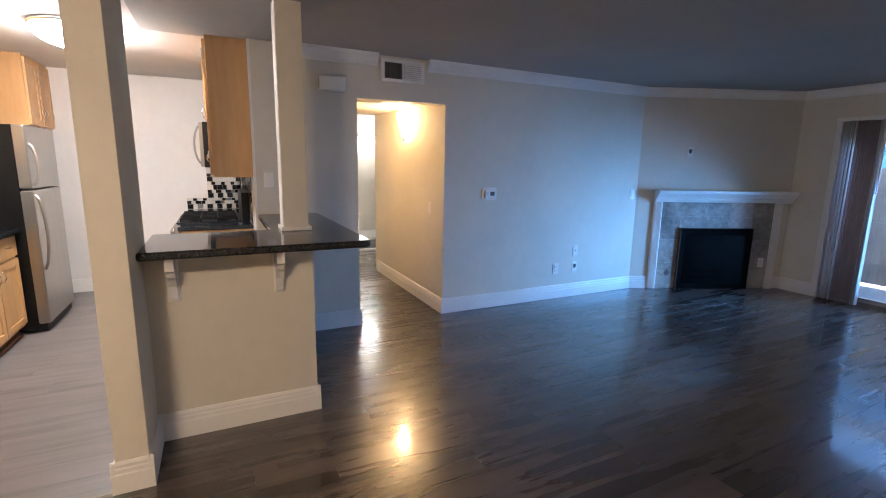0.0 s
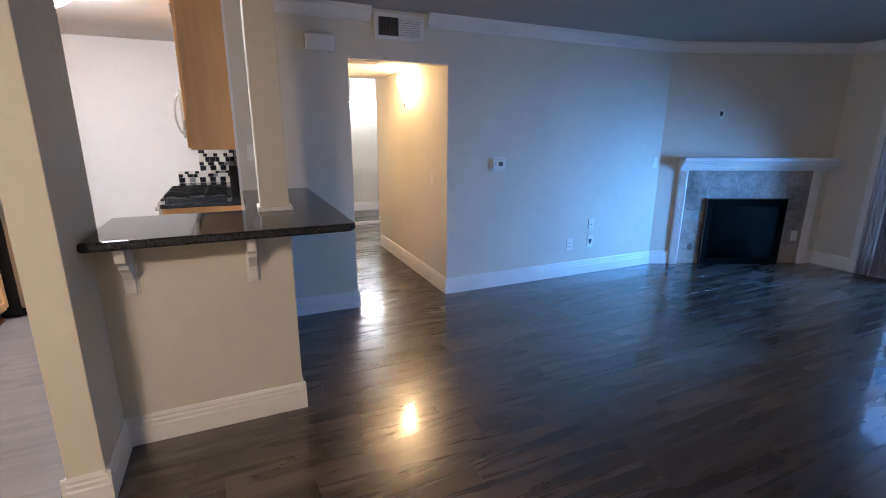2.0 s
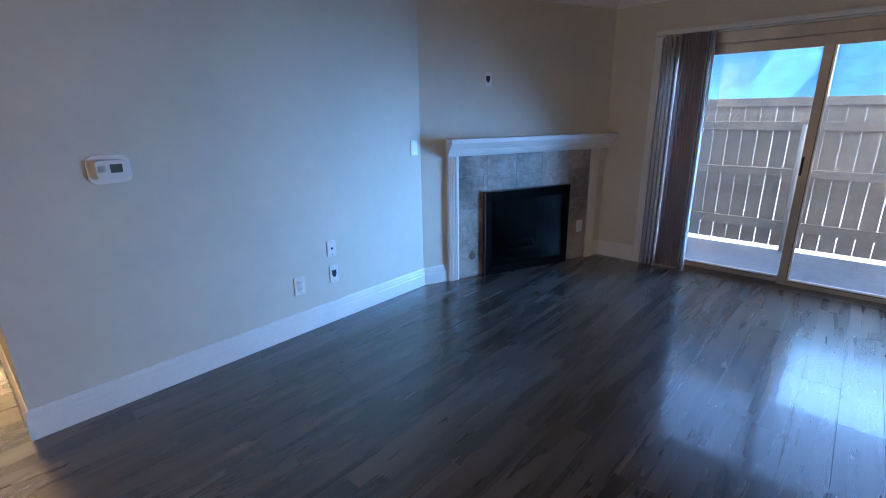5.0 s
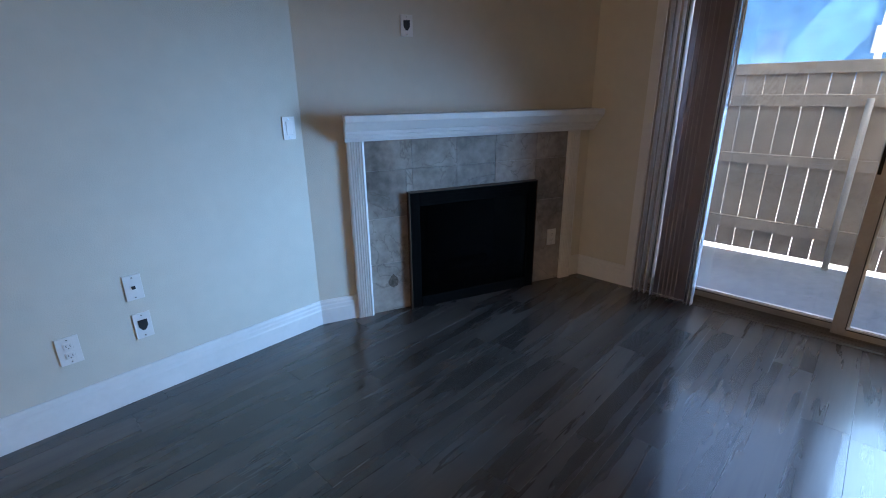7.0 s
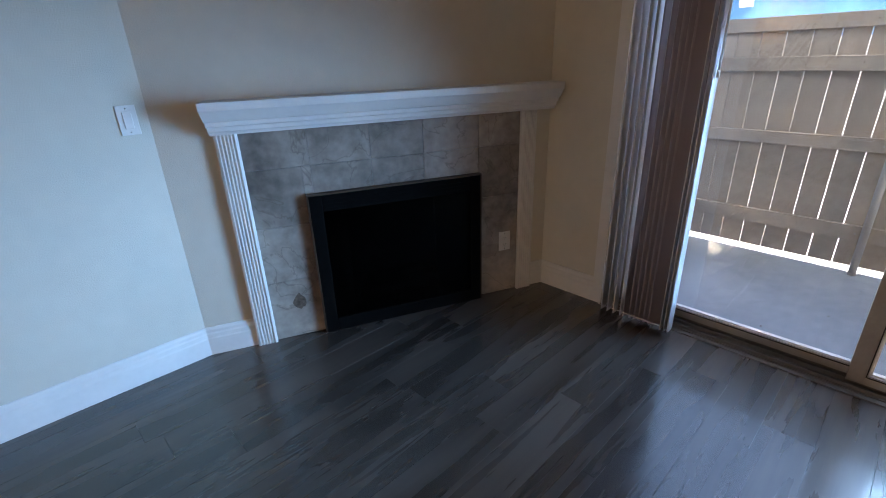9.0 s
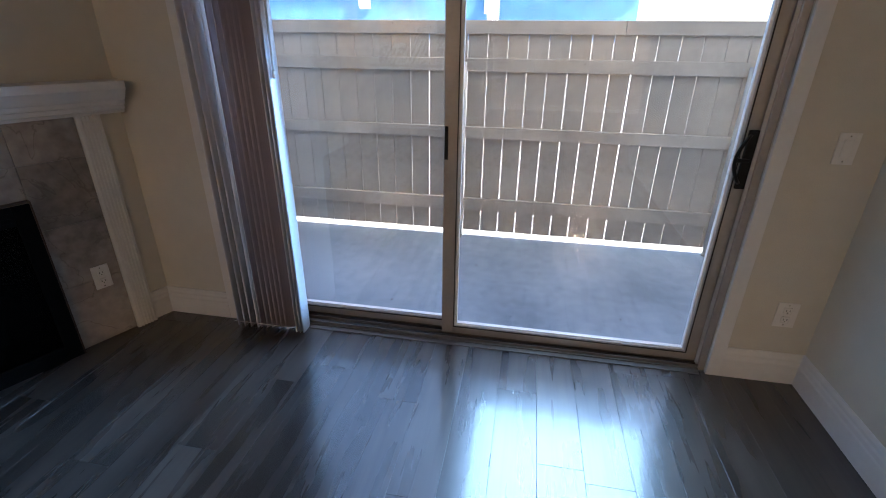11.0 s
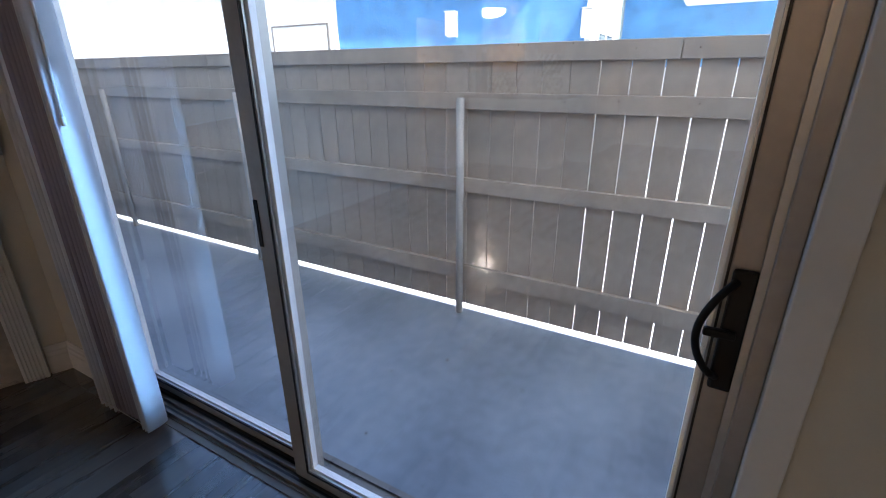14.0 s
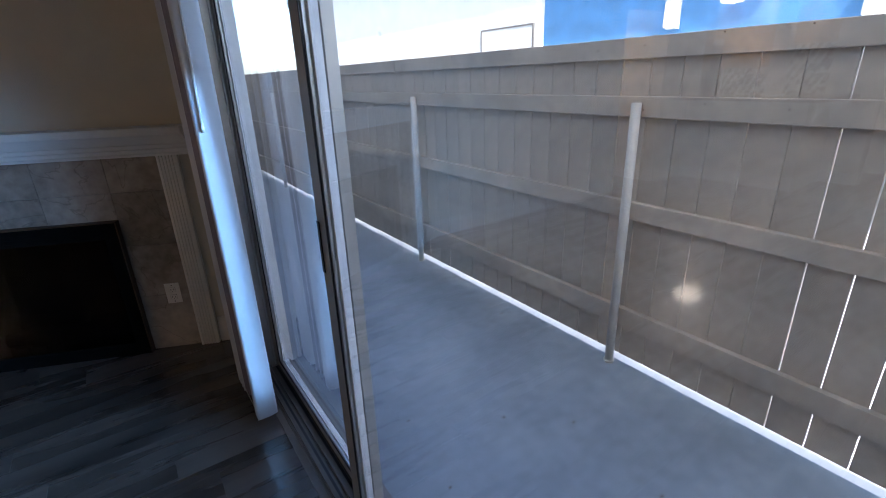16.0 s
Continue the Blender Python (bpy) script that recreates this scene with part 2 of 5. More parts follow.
# ---- building helpers ----
def box(bm, x0, x1, y0, y1, z0, z1, bevel=0.0, seg=2):
    vs = [bm.verts.new((x, y, z)) for x in (x0, x1) for y in (y0, y1) for z in (z0, z1)]
    fs = [bm.faces.new([vs[i] for i in q]) for q in ((0, 1, 3, 2), (4, 6, 7, 5), (0, 4, 5, 1), (2, 3, 7, 6), (0, 2, 6, 4), (1, 5, 7, 3))]
    if bevel:
        es = list({e for f in fs for e in f.edges})
        bmesh.ops.bevel(bm, geom=es, offset=bevel, segments=seg, profile=0.5, affect="EDGES")
    return bm


def cyl(bm, a, b, r, r2=None, seg=20):
    a, b = Vector(a), Vector(b)
    d = b - a
    m = Matrix.Translation((a + b) / 2) @ d.to_track_quat("Z", "Y").to_matrix().to_4x4()
    bmesh.ops.create_cone(bm, cap_ends=True, segments=seg, radius1=r, radius2=r if r2 is None else r2, depth=d.length, matrix=m)
    return bm


def tube(bm, pts, r, seg=10):
    """A round bar swept along points."""
    pts = [Vector(p) for p in pts]
    rings, side = [], None
    for i, p in enumerate(pts):
        d = (pts[min(i + 1, len(pts) - 1)] - pts[max(i - 1, 0)]).normalized()
        if side is None:
            side = d.orthogonal().normalized()
        side = (side - d * side.dot(d)).normalized()
        up = d.cross(side)
        rings.append([bm.verts.new(p + r * (math.cos(k * math.tau / seg) * side + math.sin(k * math.tau / seg) * up)) for k in range(seg)])
    for r1, r2 in zip(rings, rings[1:]):
        for k in range(seg):
            bm.faces.new((r1[k], r1[(k + 1) % seg], r2[(k + 1) % seg], r2[k]))
    bm.faces.new(rings[0][::-1])
    bm.faces.new(rings[-1])
    return bm


def extrude_profile(bm, profile, a, b, out):
    """A moulding: profile points (distance from the wall, height) swept from a to b; out is the wall's normal."""
    a, b, out = Vector(a), Vector(b), Vector(out)
    r1 = [bm.verts.new(a + out * p + Vector((0, 0, z))) for p, z in profile]
    r2 = [bm.verts.new(b + out * p + Vector((0, 0, z))) for p, z in profile]
    k = len(profile)
    for i in range(k):
        bm.faces.new((r1[i], r1[(i + 1) % k], r2[(i + 1) % k], r2[i]))
    bm.faces.new(r1[::-1])
    bm.faces.new(r2)
    return bm


def dome(bm, centre, rx, ry, rz, lower=True, rings=10, seg=28):
    """Half of an ellipsoid, closed with a flat top."""
    cx, cy, cz = centre
    s = -1 if lower else 1
    rows = []
    for i in range(rings):
        a = i / rings * math.pi / 2
        rows.append([bm.verts.new((cx + rx * math.cos(a) * math.cos(k * math.tau / seg), cy + ry * math.cos(a) * math.sin(k * math.tau / seg), cz + s * rz * math.sin(a))) for k in range(seg)])
    tip = bm.verts.new((cx, cy, cz + s * rz))
    for r1, r2 in zip(rows, rows[1:]):
        for k in range(seg):
            bm.faces.new((r1[k], r1[(k + 1) % seg], r2[(k + 1) % seg], r2[k]))
    for k in range(seg):
        bm.faces.new((rows[-1][k], rows[-1][(k + 1) % seg], tip))
    bm.faces.new(rows[0])
    return bm


def root_of(ob):
    while ob.parent:
        ob = ob.parent
    return ob


def link_mesh(name, bm, mat, smooth=False):
    bmesh.ops.recalc_face_normals(bm, faces=bm.faces)
    me = bpy.data.meshes.new(name)
    bm.to_mesh(me)
    bm.free()
    me.materials.append(mat)
    if smooth:
        me.polygons.foreach_set("use_smooth", [True] * len(me.polygons))
    return me


def part(name, bm, mat, parent, label="", smooth=False, turn=None):
    """Links a bmesh, drawn in world places, as one mesh under a thing or a part."""
    base = root_of(parent).matrix_basis.inverted()
    bm.transform(base if turn is None else base @ turn)
    ob = new(name, link_mesh(name, bm, mat, smooth))
    ob.parent = parent
    return tagged(ob, label)


def thing(name, place, label, category, group="", kind=""):
    ob = new(name)
    ob.empty_display_size = 0.1
    ob.matrix_basis = Matrix.Translation(place) if not isinstance(place, Matrix) else place
    return tagged(ob, label, category, group, kind)


def structure(name, bm, mat, label, category, smooth=False):
    return tagged(new(name, link_mesh(name, bm, mat, smooth)), label, category, "", "structure")


def new_bm():
    return bmesh.new()


def boxes(*rows, bevel=0.0):
    bm = bmesh.new()
    for r in rows:
        box(bm, *r, bevel=bevel)
    return bm


# ---- structure ----
CEIL_Z = 2.44
MAIN_Y = 4.19
SLIDE_X = 6.31
DIAG = Matrix.Translation((4.478, 4.19, 0)) @ Matrix.Rotation(math.atan2(-0.3875, 0.9219), 4, "Z") @ Matrix.Diagonal((1, -1, 1, 1))


def diag(bm):
    """Moves a mesh drawn in the corner wall's own axes (along, out, up) to its place."""
    bm.transform(DIAG)
    return bm


def wall_round_opening(width, height, a, b, top, thick):
    """One wall slab with an opening that stands on the floor, drawn in (along, out, up)."""
    bm = new_bm()
    outline = [(0, 0), (a, 0), (a, top), (b, top), (b, 0), (width, 0), (width, height), (0, height)]
    front = [bm.verts.new((u, 0, z)) for u, z in outline]
    back = [bm.verts.new((u, -thick, z)) for u, z in outline]
    for i in range(8):
        bm.faces.new((front[i], front[(i + 1) % 8], back[(i + 1) % 8], back[i]))
    bm.faces.new(front)
    bm.faces.new(back[::-1])
    return bm


structure("wall_north", boxes((0.125, 0.975, 4.19, 4.31, 0, 2.44), (0.975, 1.835, 4.19, 4.31, 2.065, 2.44), (1.835, 6.31, 4.19, 4.31, 0, 2.44)), WALL,
          "greige painted living room wall with hallway opening", "wall")
structure("wall_diagonal", diag(wall_round_opening(1.99, 2.44, 0.62, 1.495, 0.742, 0.06)), WALL, "greige corner wall above the fireplace", "wall")
structure("wall_east", boxes((6.31, 6.46, 0.20, 0.585, 0, 2.44), (6.31, 6.46, 2.99, 4.31, 0, 2.44), (6.31, 6.46, 0.585, 2.99, 2.05, 2.44)), WALL,
          "greige wall around the sliding patio door", "wall")
structure("wall_south", boxes((2.2, 6.46, 0.08, 0.20, 0, 2.44)), WALL, "plain greige painted side wall", "wall")
structure("wall_dining_side", boxes((2.2, 2.32, -1.6, 0.08, 0, 2.44)), WALL, "plain greige painted return wall", "wall")
structure("wall_dining_back", boxes((-2.9, 2.32, -1.72, -1.6, 0, 2.44)), WALL, "plain greige wall behind the dining area", "wall")
structure("wall_west", boxes((-3.02, -2.9, -1.72, 2.62, 0, 2.44)), WALL, "plain greige wall at the end of the room", "wall")
structure("wall_kitchen_front", boxes((-2.9, -1.54, 2.44, 2.62, 0, 2.44)), WALL, "greige wall end beside the kitchen opening", "wall")
structure("wall_kitchen_post", boxes((-0.664, -0.53, 2.43, 2.95, 0, 2.44), bevel=0.004), WALL, "narrow greige wing wall at the breakfast bar", "wall")
structure("half_wall", boxes((-0.53, 0.312, 2.812, 2.93, 0, 1.0335), (0.195, 0.312, 2.93, 4.19, 0, 1.0335)), WALL, "greige half wall under the breakfast bar", "wall")
structure("wall_kitchen_left", boxes((-2.47, -2.305, 2.62, 6.62, 0, 2.44)), WHITE_WALL, "off-white kitchen wall behind the sink counter", "wall")
structure("wall_kitchen_back", boxes((-2.305, 0.125, 6.5, 6.62, 0, 2.44)), WHITE_WALL, "plain off-white kitchen end wall", "wall")
structure("wall_kitchen_right", boxes((0.125, 0.245, 4.31, 6.62, 0, 2.44)), WHITE_WALL, "off-white kitchen wall behind the range", "wall")
structure("corner_bead", boxes((0.108, 0.126, 4.183, 4.22, 0.93, 2.44)), TRIM, "white painted corner edge of the wall", "trim")
structure("wall_hall_left", boxes((0.855, 0.975, 4.31, 7.76, 0, 2.44)), WALL, "cream lit hallway wall", "wall")
structure("wall_hall_right", boxes((1.835, 1.955, 4.31, 6.26, 0, 2.44), (1.835, 3.4, 6.26, 6.38, 0, 2.44)), WALL, "cream lit hallway wall with a sconce", "wall")
structure("wall_hall_end", boxes((0.975, 1.1, 7.76, 7.88, 0, 2.44), (1.1, 2.5, 7.76, 7.88, 2.0, 2.44), (2.5, 3.4, 7.76, 7.88, 0, 2.44)), WHITE_WALL,
          "white wall above the hallway closet", "wall")
structure("wall_hall_side", boxes((3.4, 3.52, 6.26, 7.88, 0, 2.44)), WHITE_WALL, "plain white dressing area wall", "wall")
structure("closet_interior", boxes((1.0, 1.1, 7.88, 8.5, 0, 2.44), (2.5, 2.6, 7.88, 8.5, 0, 2.44), (1.0, 2.6, 8.5, 8.6, 0, 2.44), (1.0, 2.6, 7.88, 8.6, 2.44, 2.5)), WALL,
          "beige closet interior walls", "wall")
structure("ceiling", boxes((-3.02, 6.46, -1.72, 2.44, 2.44, 2.56), (-0.6, 6.46, 2.44, 4.31, 2.44, 2.56)), SHADED_CEIL, "off-white painted ceiling, its colour darkened for the dim room", "ceiling")
structure("ceiling_kitchen", boxes((-3.02, -0.6, 2.44, 4.31, 2.44, 2.56), (-2.47, 0.855, 4.31, 6.62, 2.44, 2.56)), WHITE_CEIL, "white painted kitchen ceiling", "ceiling")
structure("ceiling_hall", boxes((0.975, 1.835, 4.31, 6.26, 2.14, 2.30), (0.855, 3.52, 6.26, 8.0, 2.44, 2.56), (0.855, 2.0, 4.31, 6.26, 2.44, 2.56)), WHITE_CEIL,
          "lowered white hallway ceiling", "ceiling")
floor = structure("floor", boxes((-3.02, 6.31, -1.72, 4.31, -0.15, -0.012), (0.855, 3.52, 4.31, 8.6, -0.15, -0.012)), SUBFLOOR, "dark brown laminate plank floor", "floor")
kitchen_floor = structure("kitchen_floor", boxes((-2.47, 0.245, 4.31, 6.62, -0.15, -0.012), (-1.54, -0.68, 2.44, 2.5, -0.0115, -0.011)), SUBFLOOR,
                          "pale grey wood-look vinyl plank floor", "floor")
structure("threshold_strip", extrude_profile(new_bm(), [(-0.022, 0.0), (-0.016, 0.007), (0.016, 0.007), (0.022, 0.0)], (-1.54, 2.44, 0), (-0.68, 2.44, 0), (0, 1, 0)), FRAME_DARK,
          "thin dark metal threshold strip between floors", "trim")

BASE = [(0, 0), (0.018, 0), (0.018, 0.092), (0.015, 0.100), (0.015, 0.118), (0.011, 0.126), (0.011, 0.140), (0.006, 0.152), (0, 0.154)]
CROWN = [(0, 0), (0.012, 0), (0.016, 0.018), (0.03, 0.03), (0.055, 0.062), (0.072, 0.075), (0.075, 0.1), (0, 0.1)]


def baseboard(a, b, out, label="white painted stepped baseboard"):
    structure("baseboard", extrude_profile(new_bm(), BASE, (*a, 0.001), (*b, 0.001), (*out, 0)), TRIM, label, "baseboard")


baseboard((0.312, 4.19), (0.975, 4.19), (0, -1))
baseboard((1.835, 4.19), (4.478, 4.19), (0, -1))
baseboard((1.835, 4.172), (1.835, 6.28), (-1, 0))
baseboard((0.975, 4.172), (0.975, 7.76), (1, 0))
baseboard((6.31, 3.045), (6.31, 3.42), (-1, 0))
baseboard((6.31, 0.20), (6.31, 0.527), (-1, 0))
baseboard((2.2, 0.20), (6.31, 0.20), (0, 1))
baseboard((2.2, -1.6), (2.2, 0.218), (-1, 0))
baseboard((-2.9, -1.6), (2.2, -1.6), (0, 1))
baseboard((-2.9, -1.6), (-2.9, 2.44), (1, 0))
baseboard((-2.9, 2.44), (-1.54, 2.44), (0, -1))
baseboard((-1.54, 2.424), (-1.54, 2.62), (1, 0))
baseboard((-0.682, 2.43), (-0.512, 2.43), (0, -1))
baseboard((-0.53, 2.414), (-0.53, 2.812), (1, 0))
baseboard((-0.664, 2.414), (-0.664, 2.95), (-1, 0))
baseboard((-0.53, 2.812), (0.33, 2.812), (0, -1))
baseboard((0.312, 2.796), (0.312, 4.19), (1, 0))
baseboard((-2.305, 6.5), (0.125, 6.5), (0, -1))
baseboard((1.955, 6.38), (3.4, 6.38), (0, 1))
for s0, s1 in ((0.0, 0.232), (1.89, 1.99)):
    structure("baseboard", diag(extrude_profile(new_bm(), BASE, (s0, 0, 0.001), (s1, 0, 0.001), (0, 1, 0))), TRIM, "white painted stepped baseboard", "baseboard")


def crown(a, b, out, turn=False):
    bm = extrude_profile(new_bm(), CROWN, (*a, 2.34), (*b, 2.34), (*out, 0))
    structure("crown_moulding", diag(bm) if turn else bm, TRIM, "white crown moulding along the ceiling", "trim")


crown((0.35, 4.19), (1.16, 4.19), (0, -1))
crown((1.64, 4.19), (4.50, 4.19), (0, -1))
crown((0.0, 0.0), (1.99, 0.0), (0, 1), True)
crown((6.31, 0.20), (6.31, 3.44), (-1, 0))
crown((2.2, 0.20), (6.31, 0.20), (0, 1))

# door casing
structure("door_casing", boxes((6.292, 6.3095, 0.527, 0.587, 0, 2.112), (6.292, 6.3095, 2.985, 3.045, 0, 2.112), (6.292, 6.3095, 0.587, 2.985, 2.052, 2.112), bevel=0.003), TRIM,
          "white painted casing around the sliding door", "trim")


# ---- sliding patio door ----
def sliding_door():
    d = thing("door_1", (6.385, 1.79, 0), "satin taupe aluminium sliding glass patio door, closed", "sliding door", "", "structure")
    fr = part("door_frame", boxes((6.32, 6.455, 0.5855, 0.615, 0, 2.05), (6.32, 6.455, 2.96, 2.9895, 0, 2.05), (6.32, 6.455, 0.615, 2.96, 1.965, 2.0495), bevel=0.002), FRAME, d)
    part("frame_rib", boxes((6.335, 6.341, 0.615, 0.628, 0.03, 1.96), (6.392, 6.398, 0.615, 0.63, 0.03, 1.96), (6.392, 6.398, 2.945, 2.96, 0.03, 1.96)), FRAME_LIGHT, fr)
    sill = part("sill_track", boxes((6.284, 6.312, 0.6155, 2.9595, 0.0005, 0.006), (6.312, 6.50, 0.6155, 2.9595, -0.011, 0.012), (6.322, 6.328, 0.6155, 2.9595, 0.012, 0.026), (6.366, 6.371, 0.6155, 2.9595, 0.012, 0.03),
                                    (6.418, 6.423, 0.6155, 2.9595, 0.012, 0.03), (6.47, 6.478, 0.6155, 2.9595, 0.012, 0.022)), FRAME_DARK, d, "worn dark aluminium track")
    part("track_groove", boxes((6.342, 6.352, 0.617, 2.958, 0.0122, 0.0128), (6.392, 6.402, 0.617, 2.958, 0.0122, 0.0128)), RUBBER, sill)

    def panel(name, x0, x1, y0, y1, label):
        b = boxes((x0, x1, y0, y0 + 0.052, 0.03, 1.965), (x0, x1, y1 - 0.06, y1, 0.03, 1.965), (x0, x1, y0 + 0.052, y1 - 0.06, 0.03, 0.066),
                  (x0, x1, y0 + 0.052, y1 - 0.06, 1.888, 1.965), bevel=0.0015)
        p = part(name, b, FRAME, d, label)
        xm = (x0 + x1) / 2
        g = part("glass_pane", boxes((xm - 0.003, xm + 0.003, y0 + 0.046, y1 - 0.054, 0.060, 1.894)), GLASS, p)
        g.visible_shadow = False
        part("gasket", boxes((x0 - 0.0008, x0 + 0.004, y0 + 0.052, y0 + 0.056, 0.066, 1.888), (x0 - 0.0008, x0 + 0.004, y1 - 0.064, y1 - 0.06, 0.066, 1.888),
                             (x0 - 0.0008, x0 + 0.004, y0 + 0.056, y1 - 0.064, 0.066, 0.070)), RUBBER, p)
        part("glazing_bead", boxes((x0 + 0.005, xm - 0.004, y0 + 0.052, y0 + 0.060, 0.066, 1.888), (x0 + 0.005, xm - 0.004, y1 - 0.068, y1 - 0.06, 0.066, 1.888),
                                   (x0 + 0.005, xm - 0.004, y0 + 0.060, y1 - 0.068, 0.066, 0.076)), FRAME_LIGHT, p)
        xo = x1 - 0.001
        part("outer_bead", boxes((xm + 0.005, xo + 0.012, y0 + 0.052, y0 + 0.068, 0.066, 1.888), (xm + 0.005, xo + 0.012, y1 - 0.078, y1 - 0.06, 0.066, 1.888),
                                 (xm + 0.005, xo + 0.012, y0 + 0.068, y1 - 0.078, 0.066, 0.082)), WHITE_METAL, p, "pale outer glazing bead")
        return p

    slide = panel("sliding_panel", 6.353, 6.385, 0.617, 1.862, "inner sliding panel with black handle")
    panel("fixed_panel", 6.404, 6.436, 1.795, 2.958, "outer fixed panel")
    h = part("handle_plate", boxes((6.338, 6.3527, 0.626, 0.664, 0.885, 1.12), bevel=0.005), BLACK, slide, "black handle plate with thumb latch")
    pts = [(6.341 - 0.030 * math.sin(i / 14 * math.pi) ** 0.5, 0.655 + 0.045 * math.sin(i / 14 * math.pi) ** 0.8, 0.91 + 0.19 * i / 14) for i in range(15)]
    part("pull_handle", tube(new_bm(), pts, 0.0068), BLACK, slide, "curved black pull", True)
    part("thumb_latch", boxes((6.324, 6.340, 0.640, 0.690, 0.995, 1.010), bevel=0.004), BLACK, slide)
    part("lock_strip", boxes((6.3495, 6.3527, 1.842, 1.858, 0.94, 1.085), bevel=0.001), BLACK, slide, "black finger pull")
    return d


sliding_door()


# ---- vertical blind ----
def blind():
    b = thing("vertical_blind", (6.25, 1.79, 2.06), "mauve-grey vertical blind drawn open beside the patio door", "blind")
    part("head_rail", boxes((6.238, 6.291, 0.56, 3.03, 2.062, 2.098), bevel=0.004), TRIM, b, "white aluminium head rail")
    for y in (0.75, 1.75, 2.75):
        part("wall_bracket", boxes((6.286, 6.2918, y, y + 0.03, 2.098, 2.112)), TRIM, b)
    # the middle vanes hang almost flat over one another; those at both ends stand edge-on and let slits of light through
    stack = [(2.572, 177), (2.592, 174), (2.614, 171), (2.640, 60), (2.666, 58), (2.692, 57), (2.718, 52), (2.748, 42), (2.786, 30), (2.836, 168), (2.872, 172), (2.906, 174), (2.940, 176)]
    for y, turn in stack:
        bm = new_bm()
        w, k = 0.089, 8
        rows = []
        for j in range(k + 1):
            s = (j / k - 0.5) * w
            bow = 0.006 * (1 - (2 * j / k - 1) ** 2)
            rows.append([bm.verts.new((s, bow + th, z)) for th, z in ((0, 0.022), (0.0025, 0.022), (0.0025, 2.058), (0, 2.058))])
        for r1, r2 in zip(rows, rows[1:]):
            for q in range(4):
                bm.faces.new((r1[q], r1[(q + 1) % 4], r2[(q + 1) % 4], r2[q])).material_index = 1 if q == 1 else 0
        bm.faces.new(rows[0]).material_index = 1
        bm.faces.new(rows[-1][::-1]).material_index = 1
        bm.transform(Matrix.Translation((6.249, y, 0)) @ Matrix.Rotation(radians(-turn), 4, "Z"))
        part("vane", bm, VANE, b, "", True).data.materials.append(VANE_BACK)
    part("vane_chain", boxes((6.209, 6.211, 2.60, 2.96, 0.045, 0.048)), PLATE, b)
    w = part("wand", cyl(new_bm(), (6.225, 2.555, 1.30), (6.243, 2.56, 2.07), 0.005, seg=10), PLATE, b, "white plastic tilt wand", True)
    part("wand_tip", cyl(new_bm(), (6.2245, 2.555, 1.27), (6.225, 2.555, 1.30), 0.007, seg=10), PLATE, w, "", True)


blind()


